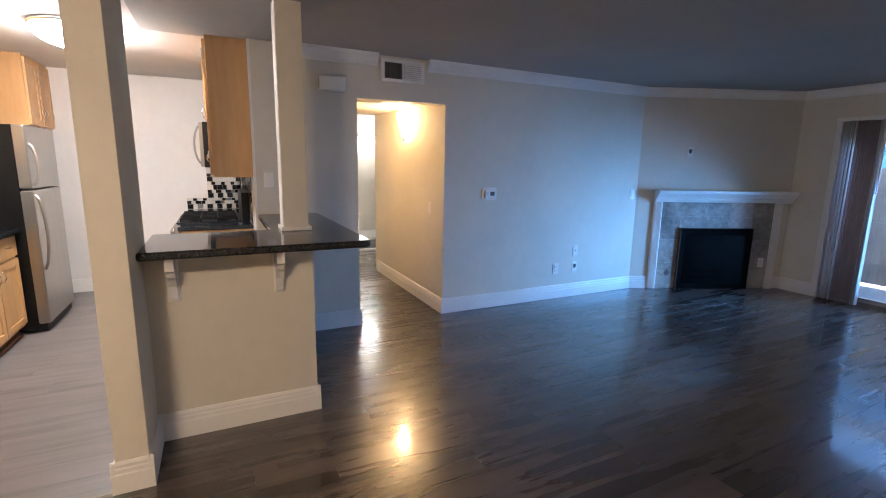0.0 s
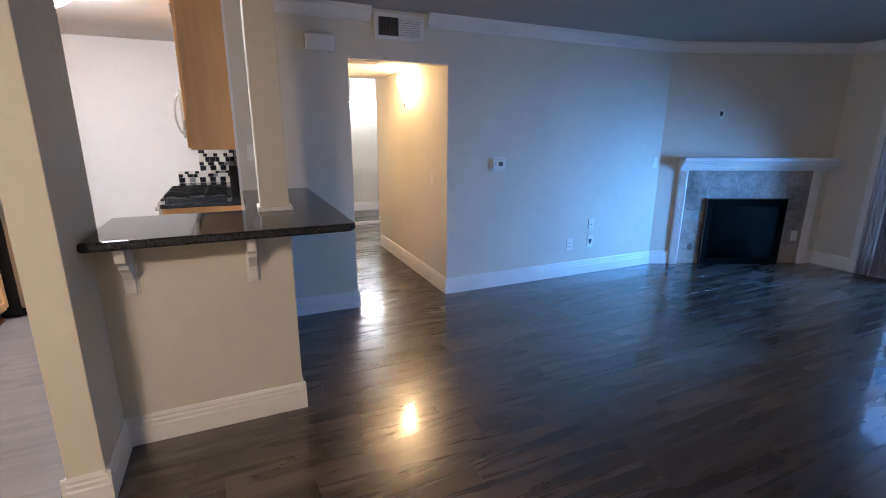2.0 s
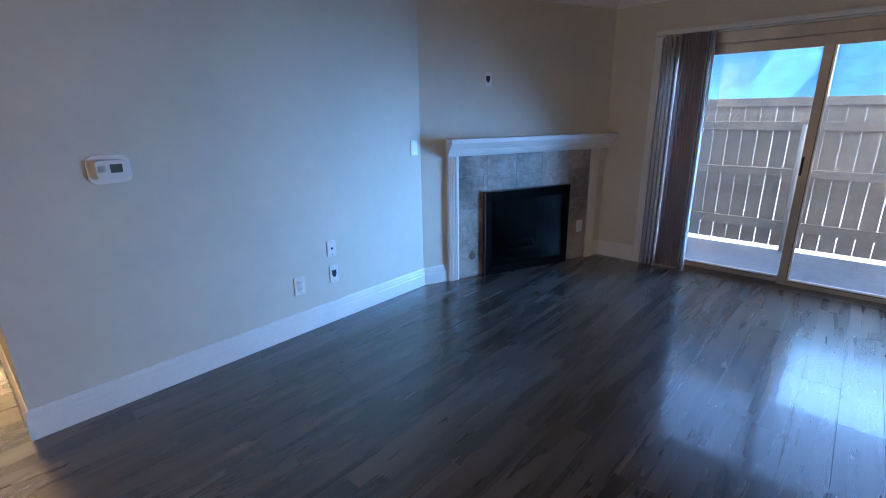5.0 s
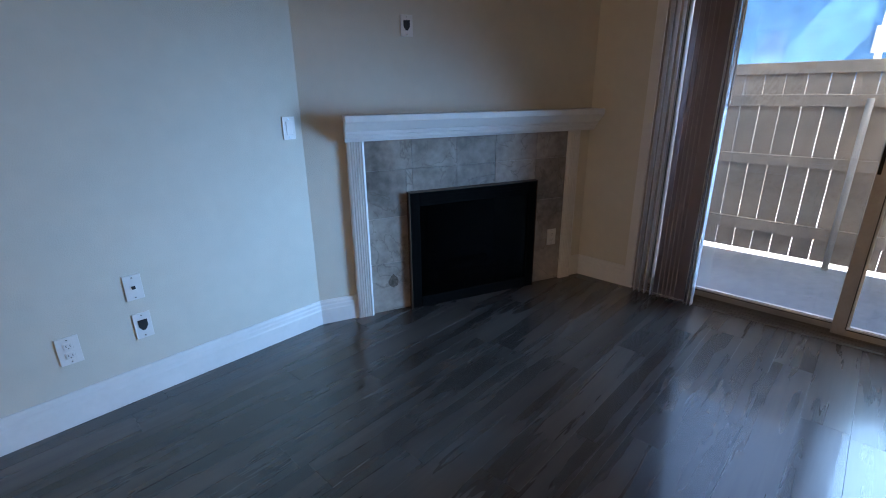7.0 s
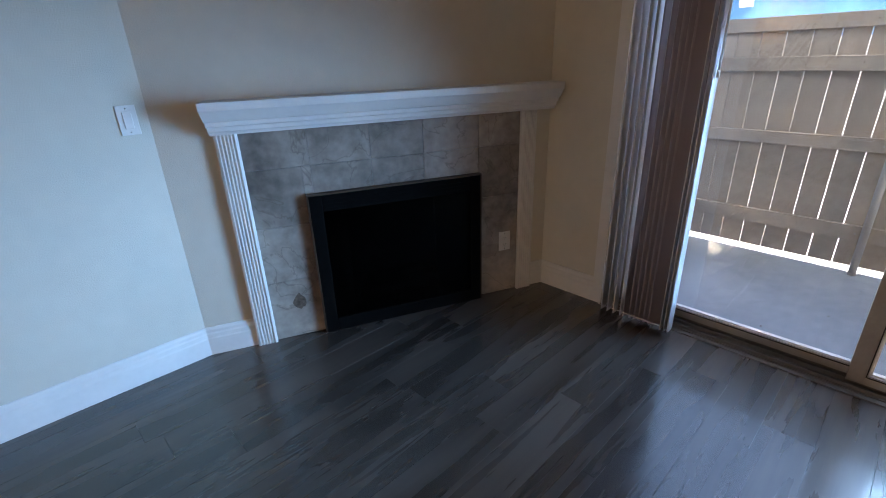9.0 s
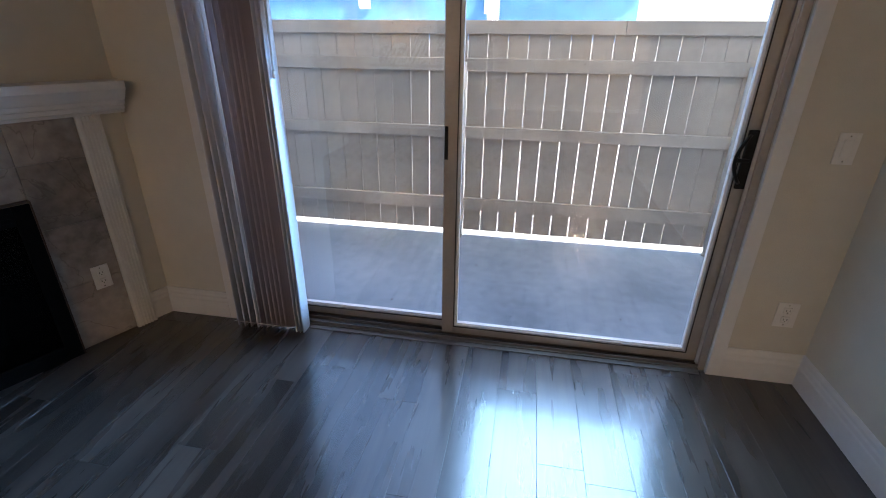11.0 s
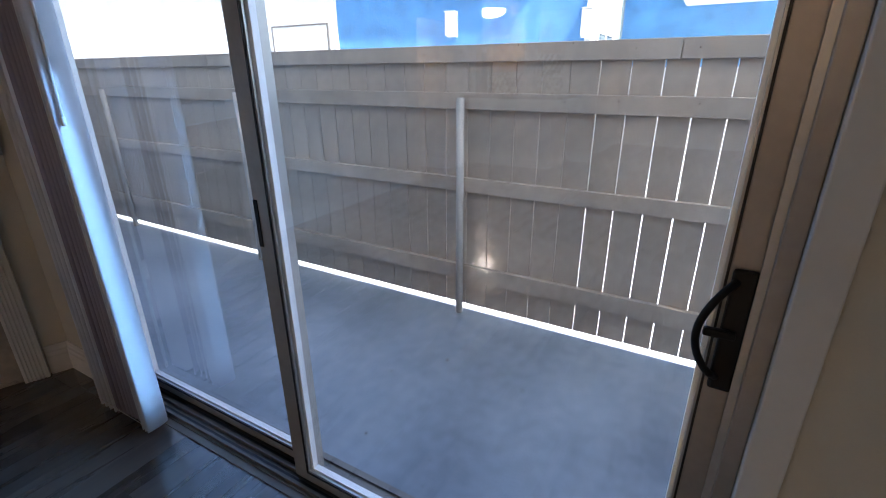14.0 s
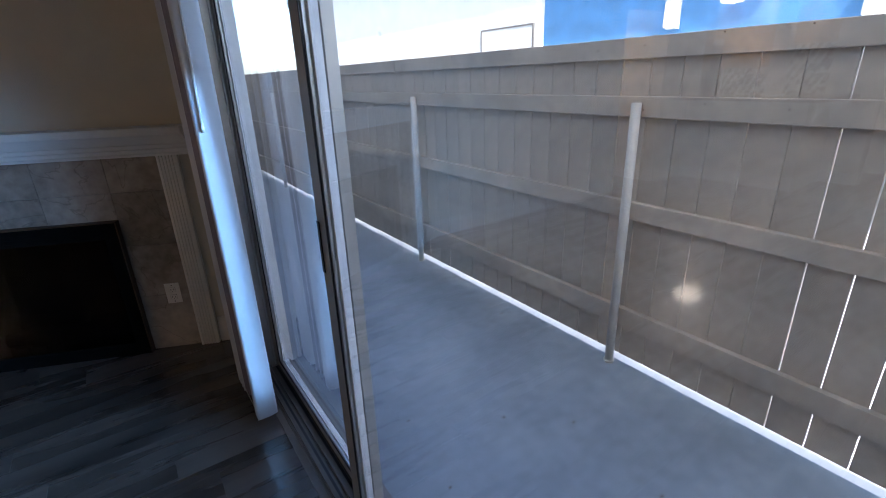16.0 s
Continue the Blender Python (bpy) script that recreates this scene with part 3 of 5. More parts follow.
# ---- fireplace ----
def fireplace():
    f = thing("fireplace", (5.45, 3.7, 0), "corner fireplace with white fluted mantel and grey marble tile surround", "fireplace")

    def d(name, bm, mat, parent, label="", smooth=False):
        return part(name, diag(bm), mat, parent, label, smooth)

    surround = d("surround", boxes((0.325, 0.585, 0.0005, 0.008, 0, 1.10), (0.585, 1.53, 0.0005, 0.008, 0.775, 1.10), (1.53, 1.80, 0.0005, 0.008, 0, 1.10)), GROUT, f, "grey marble tiles with thin joints")
    cols, rows = (0.325, 0.626, 0.928, 1.21, 1.53, 1.80), (0.002, 0.335, 0.63, 0.922, 1.10)

    def tile(x0, x1, z0, z1):
        d("tile", boxes((x0 + 0.001, x1 - 0.001, 0.006, 0.0155, z0 + 0.001, z1 - 0.001), bevel=0.001), MARBLE, surround)

    for z0, z1 in zip(rows, rows[1:]):
        for x0, x1 in zip(cols, cols[1:]):
            if z0 >= 0.9:
                tile(x0, x1, z0, z1)
            elif x0 < 0.4:
                tile(x0, 0.585, z0, z1)
            elif x1 > 1.7:
                tile(x0, x1, z0, z1)
    for x0, x1 in ((0.626, 0.928), (0.928, 1.21), (1.21, 1.53)):
        tile(x0, x1, 0.775, 0.922)
    tile(0.585, 0.626, 0.775, 0.922)
    # fluted pilasters
    for s0 in (0.232, 1.785):
        bm, w, n = new_bm(), 0.098, 5
        prof = [(0.0, 0.001), (0.0, 0.032), (0.010, 0.036)]
        for i in range(n):
            c = 0.0185 + i * 0.0152
            prof += [(c - 0.0052, 0.036), (c - 0.003, 0.030), (c + 0.003, 0.030), (c + 0.0052, 0.036)]
        prof += [(w - 0.010, 0.036), (w, 0.032), (w, 0.001)]
        lo = [bm.verts.new((s0 + a, b, 0.0)) for a, b in prof]
        hi = [bm.verts.new((s0 + a, b, 1.10)) for a, b in prof]
        k = len(prof)
        for i in range(k):
            bm.faces.new((lo[i], lo[(i + 1) % k], hi[(i + 1) % k], hi[i]))
        bm.faces.new(lo[::-1])
        bm.faces.new(hi)
        d("pilaster", bm, TRIM, f, "white fluted wooden pilaster")
    # mantel shelf with stepped crown, mitred at both ends
    steps = [(0.0, 1.100), (0.050, 1.100), (0.056, 1.112), (0.070, 1.118), (0.074, 1.136), (0.092, 1.142), (0.096, 1.160), (0.112, 1.166), (0.150, 1.205), (0.158, 1.212), (0.162, 1.245), (0.0, 1.245)]
    bm = new_bm()
    ringsl = [bm.verts.new((0.226 - p * 0.12, max(p, 0.001), z)) for p, z in steps]
    ringsr = [bm.verts.new((1.990 - p * 0.16, max(p, 0.001), z)) for p, z in steps]
    k = len(steps)
    for i in range(k):
        bm.faces.new((ringsl[i], ringsl[(i + 1) % k], ringsr[(i + 1) % k], ringsr[i]))
    bm.faces.new(ringsl[::-1])
    bm.faces.new(ringsr)
    d("mantel", bm, TRIM, f, "white stepped crown mantel shelf")
    # firebox
    fb = d("firebox", boxes((0.585, 0.592, 0.0, 0.052, 0.0, 0.782), (1.523, 1.53, 0.0, 0.052, 0.0, 0.782), (0.592, 1.523, 0.0, 0.052, 0.775, 0.782)), FIRE_EDGE, f, "brown metal edge of the fireplace insert")
    d("face_frame", boxes((0.592, 0.655, 0.03, 0.0535, 0.001, 0.775), (1.46, 1.523, 0.03, 0.0535, 0.001, 0.775), (0.655, 1.46, 0.03, 0.0535, 0.69, 0.775), (0.655, 1.46, 0.03, 0.0535, 0.001, 0.075), bevel=0.003), SOOT, fb, "black enamel face frame")
    d("louvre", boxes(*[(0.665, 1.45, 0.0536, 0.0565, 0.70 + 0.02 * i, 0.709 + 0.02 * i) for i in range(3)]), SOOT, fb)
    # tapered chamber behind the face
    bm = new_bm()
    front = [bm.verts.new(v) for v in ((0.64, 0.028, 0.01), (1.475, 0.028, 0.01), (1.475, 0.028, 0.735), (0.64, 0.028, 0.735))]
    back = [bm.verts.new(v) for v in ((0.80, -0.19, 0.01), (1.33, -0.19, 0.01), (1.33, -0.19, 0.68), (0.80, -0.19, 0.68))]
    for i in range(4):
        bm.faces.new((front[i], front[(i + 1) % 4], back[(i + 1) % 4], back[i]))
    bm.faces.new(back)
    d("chamber", bm, SOOT, fb, "sooty black chamber")
    grate = new_bm()
    for i in range(6):
        s0 = 0.83 + 0.085 * i
        tube(grate, [(s0, 0.0, 0.02), (s0, 0.0, 0.10), (s0, -0.13, 0.10)], 0.007, 8)
    tube(grate, [(0.82, -0.02, 0.10), (1.27, -0.02, 0.10)], 0.007, 8)
    d("log_grate", grate, IRON, fb, "black iron log grate")
    rl = random.Random(9)
    for a0, a1, o, z, rad in ((0.82, 1.26, -0.03, 0.145, 0.042), (0.86, 1.30, -0.11, 0.15, 0.045), (0.88, 1.20, -0.075, 0.225, 0.036)):
        pts = [(a0 + (a1 - a0) * i / 8, o + rl.uniform(-0.006, 0.006), z + rl.uniform(-0.006, 0.006)) for i in range(9)]
        d("log", tube(new_bm(), pts, rad, 12), BARK, fb, "charred ceramic log", True)
    d("glass_front", boxes((0.655, 1.46, 0.036, 0.040, 0.075, 0.69)), SMOKED, fb, "dark smoked glass")
    # brown stain on the lowest tile
    bm = new_bm()
    ring = [(0.475 + (0.026 + 0.012 * rl.random()) * math.cos(k / 16 * math.tau), 0.205 + (0.034 + 0.02 * rl.random()) * math.sin(k / 16 * math.tau)) for k in range(16)]
    lo = [bm.verts.new((x, 0.0154, z)) for x, z in ring]
    hi = [bm.verts.new((x, 0.0159, z)) for x, z in ring]
    for k in range(16):
        bm.faces.new((lo[k], lo[(k + 1) % 16], hi[(k + 1) % 16], hi[k]))
    bm.faces.new(hi)
    bm.faces.new(lo[::-1])
    d("stain", bm, STAIN, surround, "dark brown stain on a tile")


fireplace()


# ---- breakfast bar ----
def bar_top():
    b = thing("bar_counter", (0.05, 2.9, 1.03), "polished black granite L-shaped breakfast bar top", "counter")
    for name, pts in (("front_slab", [(-0.53, 2.60), (0.575, 2.60), (0.61, 2.635), (0.61, 3.2195), (-0.53, 3.2195)]), ("side_slab", [(0.12, 3.2205), (0.61, 3.2205), (0.61, 4.188), (0.12, 4.188)])):
        bm, k = new_bm(), len(pts)
        lo = [bm.verts.new((x, y, 1.034)) for x, y in pts]
        hi = [bm.verts.new((x, y, 1.075)) for x, y in pts]
        sides = [bm.faces.new((lo[i], lo[(i + 1) % k], hi[(i + 1) % k], hi[i])) for i in range(k)]
        bm.faces.new(lo[::-1])
        bm.faces.new(hi)
        seam = {i for i in range(k) if abs(pts[i][1] - 3.22) < 0.01 and abs(pts[(i + 1) % k][1] - 3.22) < 0.01}
        keep = {e for i in seam for e in sides[i].edges}
        bmesh.ops.bevel(bm, geom=[e for e in bm.edges if e not in keep], offset=0.013, segments=4, profile=0.5, affect="EDGES")
        part(name, bm, GRANITE, b)


bar_top()


def corbel(x):
    c = thing("corbel", (x, 2.80, 0.79), "white wooden bracket under the bar counter", "bracket", "bar brackets")
    bm = new_bm()
    prof = [(0.0, 0.785), (0.022, 0.785), (0.026, 0.80), (0.03, 0.83), (0.04, 0.86), (0.075, 0.905), (0.105, 0.925), (0.115, 0.95), (0.15, 0.965), (0.155, 1.0295), (0.0, 1.0295)]
    a = [bm.verts.new((x - 0.02, 2.811 - p, z)) for p, z in prof]
    d = [bm.verts.new((x + 0.02, 2.811 - p, z)) for p, z in prof]
    k = len(prof)
    for i in range(k):
        bm.faces.new((a[i], a[(i + 1) % k], d[(i + 1) % k], d[i]))
    bm.faces.new(a[::-1])
    bm.faces.new(d)
    part("bracket_body", bm, TRIM, c)
    part("back_plate", boxes((x - 0.03, x + 0.03, 2.800, 2.8115, 0.775, 1.0295), bevel=0.002), TRIM, c)


corbel(-0.405)
corbel(0.117)


def column():
    c = thing("column", (0.272, 3.21, 1.075), "greige square column standing on the bar counter", "column", "", "structure")
    part("shaft", boxes((0.197, 0.348, 3.135, 3.285, 1.076, 2.4395), bevel=0.003), WALL, c)
    part("base_trim", boxes((0.180, 0.365, 3.118, 3.134, 1.0755, 1.101), (0.180, 0.365, 3.286, 3.302, 1.0755, 1.101), (0.180, 0.196, 3.134, 3.286, 1.0755, 1.101), (0.349, 0.365, 3.134, 3.286, 1.0755, 1.101), bevel=0.004), TRIM, c, "white base trim")
    part("edge_strip", boxes((0.1935, 0.1965, 3.14, 3.28, 1.10, 2.4395)), TRIM, c)


column()


# ---- cabinets ----
def pull(parent, x, y, z, upright=True, out=1):
    pts = []
    for i in range(9):
        a = (i / 8 - 0.5)
        o = 0.026 * math.cos(a * math.pi) ** 0.7 if abs(a) < 0.5 else 0
        pts.append((x + out * (o + 0.001), y if upright else y + a * 0.09, z + a * 0.09 if upright else z))
    part("handle", tube(new_bm(), pts, 0.0045, 8), CHROME, parent, "chrome bow handle", True)


def shaker(parent, name, x, y0, y1, z0, z1, out=1, handle=None):
    """A framed door or drawer front facing along x, with a sunk panel."""
    s, t = 0.055, 0.019
    xa, xb = (x, x + t) if out > 0 else (x - t, x)
    pa, pb = (x, x + 0.009) if out > 0 else (x - 0.009, x)
    if z1 - z0 < 0.2:
        d = part(name, boxes((xa, xb, y0, y1, z0, z1), bevel=0.004), MAPLE, parent)
    else:
        d = part(name, boxes((xa, xb, y0, y0 + s, z0, z1), (xa, xb, y1 - s, y1, z0, z1), (xa, xb, y0 + s, y1 - s, z0, z0 + s), (xa, xb, y0 + s, y1 - s, z1 - s, z1), bevel=0.0025), MAPLE, parent)
        part("panel", boxes((pa, pb, y0 + s - 0.004, y1 - s + 0.004, z0 + s - 0.004, z1 - s + 0.004)), MAPLE, d)
    if handle:
        pull(d, xb if out > 0 else xa, handle[0], handle[1], handle[2], out)
    return d


def base_cabinet(y0, y1, doors, drawers, label):
    c = thing("base_cabinet", (-1.985, (y0 + y1) / 2, 0), label, "cabinet", "sink side base cabinets")
    part("carcass", boxes((-2.3, -1.706, y0 + 0.001, y1 - 0.001, 0.10, 0.74), (-1.727, -1.706, y0 + 0.001, y1 - 0.001, 0.74, 0.888), (-2.3, -1.727, y0 + 0.001, y0 + 0.014, 0.74, 0.888), (-2.3, -1.727, y1 - 0.005, y1 - 0.001, 0.74, 0.888)), MAPLE, c)
    part("toe_kick", boxes((-2.3, -1.755, y0 + 0.001, y1 - 0.001, 0.001, 0.0995)), MAPLE_DARK, c)
    part("toe_moulding", boxes((-1.7545, -1.73, y0 + 0.001, y1 - 0.001, 0.001, 0.03), bevel=0.006), MAPLE_DARK, c)
    n = doors
    w = (y1 - y0) / n
    for i in range(n):
        a, b = y0 + i * w + 0.008, y0 + (i + 1) * w - 0.008
        hy = b - 0.035 if i % 2 == 0 else a + 0.035
        shaker(c, "door", -1.705, a, b, 0.125, 0.69, 1, (hy, 0.60, True))
    m = drawers
    w = (y1 - y0) / m
    for i in range(m):
        a, b = y0 + i * w + 0.008, y0 + (i + 1) * w - 0.008
        shaker(c, "drawer_front", -1.705, a, b, 0.71, 0.872, 1, ((a + b) / 2, 0.80, False) if m > 1 else None)


base_cabinet(3.335, 4.18, 2, 1, "honey maple sink base cabinet with two doors")
base_cabinet(4.18, 5.02, 2, 2, "honey maple base cabinet with two drawers over doors")


def dishwasher():
    d = thing("dishwasher", (-1.985, 3.03, 0), "stainless steel dishwasher with black control panel", "dishwasher")
    part("body", boxes((-2.295, -1.72, 2.735, 3.325, 0.11, 0.886)), BLACK, d)
    part("toe_panel", boxes((-2.255, -1.745, 2.74, 3.32, 0.001, 0.109)), BLACK, d)
    part("door", boxes((-1.7195, -1.683, 2.738, 3.322, 0.112, 0.742), bevel=0.005), STEEL, d, "brushed stainless door")
    p = part("control_panel", boxes((-1.7195, -1.677, 2.738, 3.322, 0.744, 0.884), bevel=0.006), BLACK, d, "glossy black control panel")
    pts = [(-1.676 + 0.038 * math.sin(i / 12 * math.pi) ** 0.5, 2.80 + 0.46 * i / 12, 0.80) for i in range(13)]
    part("handle", tube(new_bm(), pts, 0.011), STEEL, p, "curved stainless bar handle", True)


dishwasher()


def left_counter():
    c = thing("kitchen_counter", (-1.985, 3.85, 0.89), "dark speckled granite kitchen counter along the wall", "counter")
    # slab pieces round the sink cut-out
    part("slab", boxes((-2.302, -1.655, 2.64, 3.36, 0.8895, 0.928), (-2.302, -1.655, 4.16, 5.035, 0.8895, 0.928), (-2.302, -2.195, 3.36, 4.16, 0.8895, 0.928), (-1.755, -1.655, 3.36, 4.16, 0.8895, 0.928), bevel=0.0), GRANITE, c)
    part("front_edge", cyl(new_bm(), (-1.658, 2.64, 0.9087), (-1.658, 5.035, 0.9087), 0.0185, seg=16), GRANITE, c, "", True)


left_counter()


def sink():
    s = thing("sink", (-1.975, 3.76, 0.93), "stainless steel double bowl kitchen sink", "sink")
    rim = new_bm()
    for r in ((-2.205, -1.745, 3.35, 3.385), (-2.205, -1.745, 4.135, 4.17), (-2.205, -2.125, 3.385, 4.135), (-1.78, -1.745, 3.385, 4.135), (-2.125, -1.78, 3.745, 3.775)):
        box(rim, *r, 0.9283, 0.9325)
    part("rim", rim, STEEL, s)
    for y0, y1 in ((3.385, 3.745), (3.775, 4.135)):
        bm = boxes((-2.125, -1.78, y0, y0 + 0.003, 0.76, 0.929), (-2.125, -1.78, y1 - 0.003, y1, 0.76, 0.929), (-2.125, -2.122, y0 + 0.003, y1 - 0.003, 0.76, 0.929),
                   (-1.783, -1.78, y0 + 0.003, y1 - 0.003, 0.76, 0.929), (-2.122, -1.783, y0 + 0.003, y1 - 0.003, 0.757, 0.76))
        b = part("bowl", bm, STEEL, s)
        part("drain", cyl(new_bm(), (-1.955, (y0 + y1) / 2, 0.7605), (-1.955, (y0 + y1) / 2, 0.764), 0.04), CHROME, b, "", True)
    f = thing("faucet", (-2.165, 3.76, 0.933), "chrome kitchen faucet behind the sink", "faucet")
    part("base", cyl(new_bm(), (-2.165, 3.76, 0.933), (-2.165, 3.76, 0.985), 0.026, 0.02), CHROME, f, "", True)
    pts = [(-2.165 + 0.19 * (1 - math.cos(i / 12 * math.pi * 0.62)), 3.76 - 0.03 * i / 12, 0.985 + 0.26 * math.sin(i / 12 * math.pi * 0.62)) for i in range(13)]
    part("spout", tube(new_bm(), pts, 0.012), CHROME, f, "", True)
    part("lever", tube(new_bm(), [(-2.165, 3.77, 0.985), (-2.155, 3.82, 1.03), (-2.145, 3.87, 1.05)], 0.007), CHROME, f, "", True)


sink()


def upper_cabinet(y0, y1, z0, xf, label, doors=2, handle_low=True):
    c = thing("wall_cabinet", (-2.155, (y0 + y1) / 2, z0), label, "cabinet", "sink side wall cabinets")
    part("carcass", boxes((-2.303, xf - 0.001, y0 + 0.001, y1 - 0.001, z0, 2.4385)), MAPLE, c)
    w = (y1 - y0) / doors
    for i in range(doors):
        a, b = y0 + i * w + 0.01, y0 + (i + 1) * w - 0.01
        hy = b - 0.035 if i % 2 == 0 else a + 0.035
        d = shaker(c, "door", xf, a, b, z0 + 0.012, 2.41, 1, (hy, z0 + 0.14, True))
        part("hinge", cyl(new_bm(), (xf + 0.021, a + 0.012 if i % 2 == 0 else b - 0.012, z0 + 0.1), (xf + 0.021, a + 0.012 if i % 2 == 0 else b - 0.012, z0 + 0.15), 0.005, seg=8), CHROME, d)


upper_cabinet(2.70, 4.135, 1.715, -1.995, "short honey maple wall cabinet above the sink", 3)
upper_cabinet(4.14, 4.965, 1.395, -1.995, "tall honey maple wall cabinet", 2)
upper_cabinet(4.97, 5.765, 1.872, -1.995, "short honey maple wall cabinet near the fridge", 2)
upper_cabinet(5.77, 6.495, 1.80, -1.695, "deep honey maple cabinet above the fridge end", 2)


def fridge():
    f = thing("refrigerator", (-1.905, 5.47, 0), "stainless top-freezer refrigerator with black sides", "refrigerator")
    part("body", boxes((-2.275, -1.63, 5.06, 5.84, 0.03, 1.765), bevel=0.006), BLACK, f, "black textured cabinet")
    part("kick_grille", boxes((-1.655, -1.575, 5.075, 5.825, 0.012, 0.075), bevel=0.004), BLACK, f)
    for name, z0, z1, hz0, hz1 in (("fridge_door", 0.08, 1.235, 0.55, 1.20), ("freezer_door", 1.245, 1.765, 1.27, 1.62)):
        d = part(name, boxes((-1.627, -1.547, 5.062, 5.838, z0, z1), bevel=0.012), STEEL, f, "brushed stainless door")
        pts = [(-1.547 + 0.045 * math.sin(i / 12 * math.pi) ** 0.5, 5.12, hz0 + (hz1 - hz0) * i / 12) for i in range(13)]
        part("handle", tube(new_bm(), pts, 0.012), STEEL, d, "curved stainless handle", True)
        part("door_edge", boxes((-1.626, -1.555, 5.0595, 5.0625, z0 + 0.012, z1 - 0.012)), STEEL, d)
    for x in (-2.205, -1.675):
        for y in (5.12, 5.78):
            part("foot", cyl(new_bm(), (x, y, 0.001), (x, y, 0.03), 0.02), BLACK, f)


fridge()


# ---- range side of the kitchen ----
def range_cabinet(y0, y1, label):
    c = thing("base_cabinet", (-0.2, (y0 + y1) / 2, 0), label, "cabinet", "range side base cabinets")
    part("carcass", boxes((-0.475, 0.118, y0, y1, 0.10, 0.878)), MAPLE, c)
    part("toe_kick", boxes((-0.42, 0.118, y0, y1, 0.001, 0.0995)), MAPLE_DARK, c)
    shaker(c, "door", -0.476, y0 + 0.01, y1 - 0.01, 0.125, 0.69, -1, (y0 + 0.05, 0.6, True))
    shaker(c, "drawer_front", -0.476, y0 + 0.01, y1 - 0.01, 0.71, 0.865, -1, ((y0 + y1) / 2, 0.79, False))
    t = thing("kitchen_counter", (-0.2, (y0 + y1) / 2, 0.88), "black granite worktop beside the range", "counter")
    part("slab", boxes((-0.505, 0.123, y0 - 0.015, y1, 0.8795, 0.918), bevel=0.008), GRANITE, t)


range_cabinet(4.78, 5.042, "honey maple base cabinet beside the range")
range_cabinet(5.822, 6.49, "honey maple corner base cabinet")


def stove():
    s = thing("range", (-0.2, 5.430, 0), "gas range with black cast-iron grates and steel front", "stove")
    part("body", boxes((-0.50, 0.10, 5.052, 5.812, 0.02, 0.905), bevel=0.004), BLACK, s)
    part("cooktop", boxes((-0.53, 0.04, 5.052, 5.812, 0.906, 0.926), bevel=0.006), BLACK, s, "black enamel cooktop")
    part("oven_door", boxes((-0.545, -0.505, 5.060, 5.804, 0.2, 0.74), bevel=0.006), STEEL, s)
    p = part("control_panel", boxes((-0.555, -0.505, 5.060, 5.804, 0.76, 0.90), bevel=0.01), STEEL, s, "steel control panel")
    for i in range(5):
        y = 5.150 + i * 0.14
        part("knob", cyl(new_bm(), (-0.556, y, 0.83), (-0.59, y, 0.83), 0.022, 0.018), STEEL, p, "", True)
    part("handle", tube(new_bm(), [(-0.546, 5.110, 0.69), (-0.59, 5.120, 0.69), (-0.59, 5.740, 0.69), (-0.546, 5.750, 0.69)], 0.011), STEEL, s, "bar handle", True)
    for y0 in (5.070, 5.320, 5.570):
        bm = new_bm()
        y1 = y0 + 0.235
        for y in (y0, (y0 + y1) / 2, y1 - 0.012):
            box(bm, -0.50, 0.0, y, y + 0.012, 0.945, 0.96)
        for x in (-0.50, -0.33, -0.18, -0.012):
            box(bm, x, x + 0.012, y0 + 0.012, y1 - 0.012, 0.945, 0.958)
            box(bm, x, x + 0.012, y0, y0 + 0.011, 0.926, 0.945)
            box(bm, x, x + 0.012, y1 - 0.011, y1, 0.926, 0.945)
        part("grate", bm, IRON, s, "cast-iron grate")
        for x in (-0.38, -0.12):
            part("burner", cyl(new_bm(), (x, (y0 + y1) / 2, 0.926), (x, (y0 + y1) / 2, 0.942), 0.045, 0.035), IRON, s, "", True)
    part("back_guard", boxes((0.042, 0.11, 5.052, 5.812, 0.906, 1.20), bevel=0.006), BLACK, s, "black back panel")


stove()


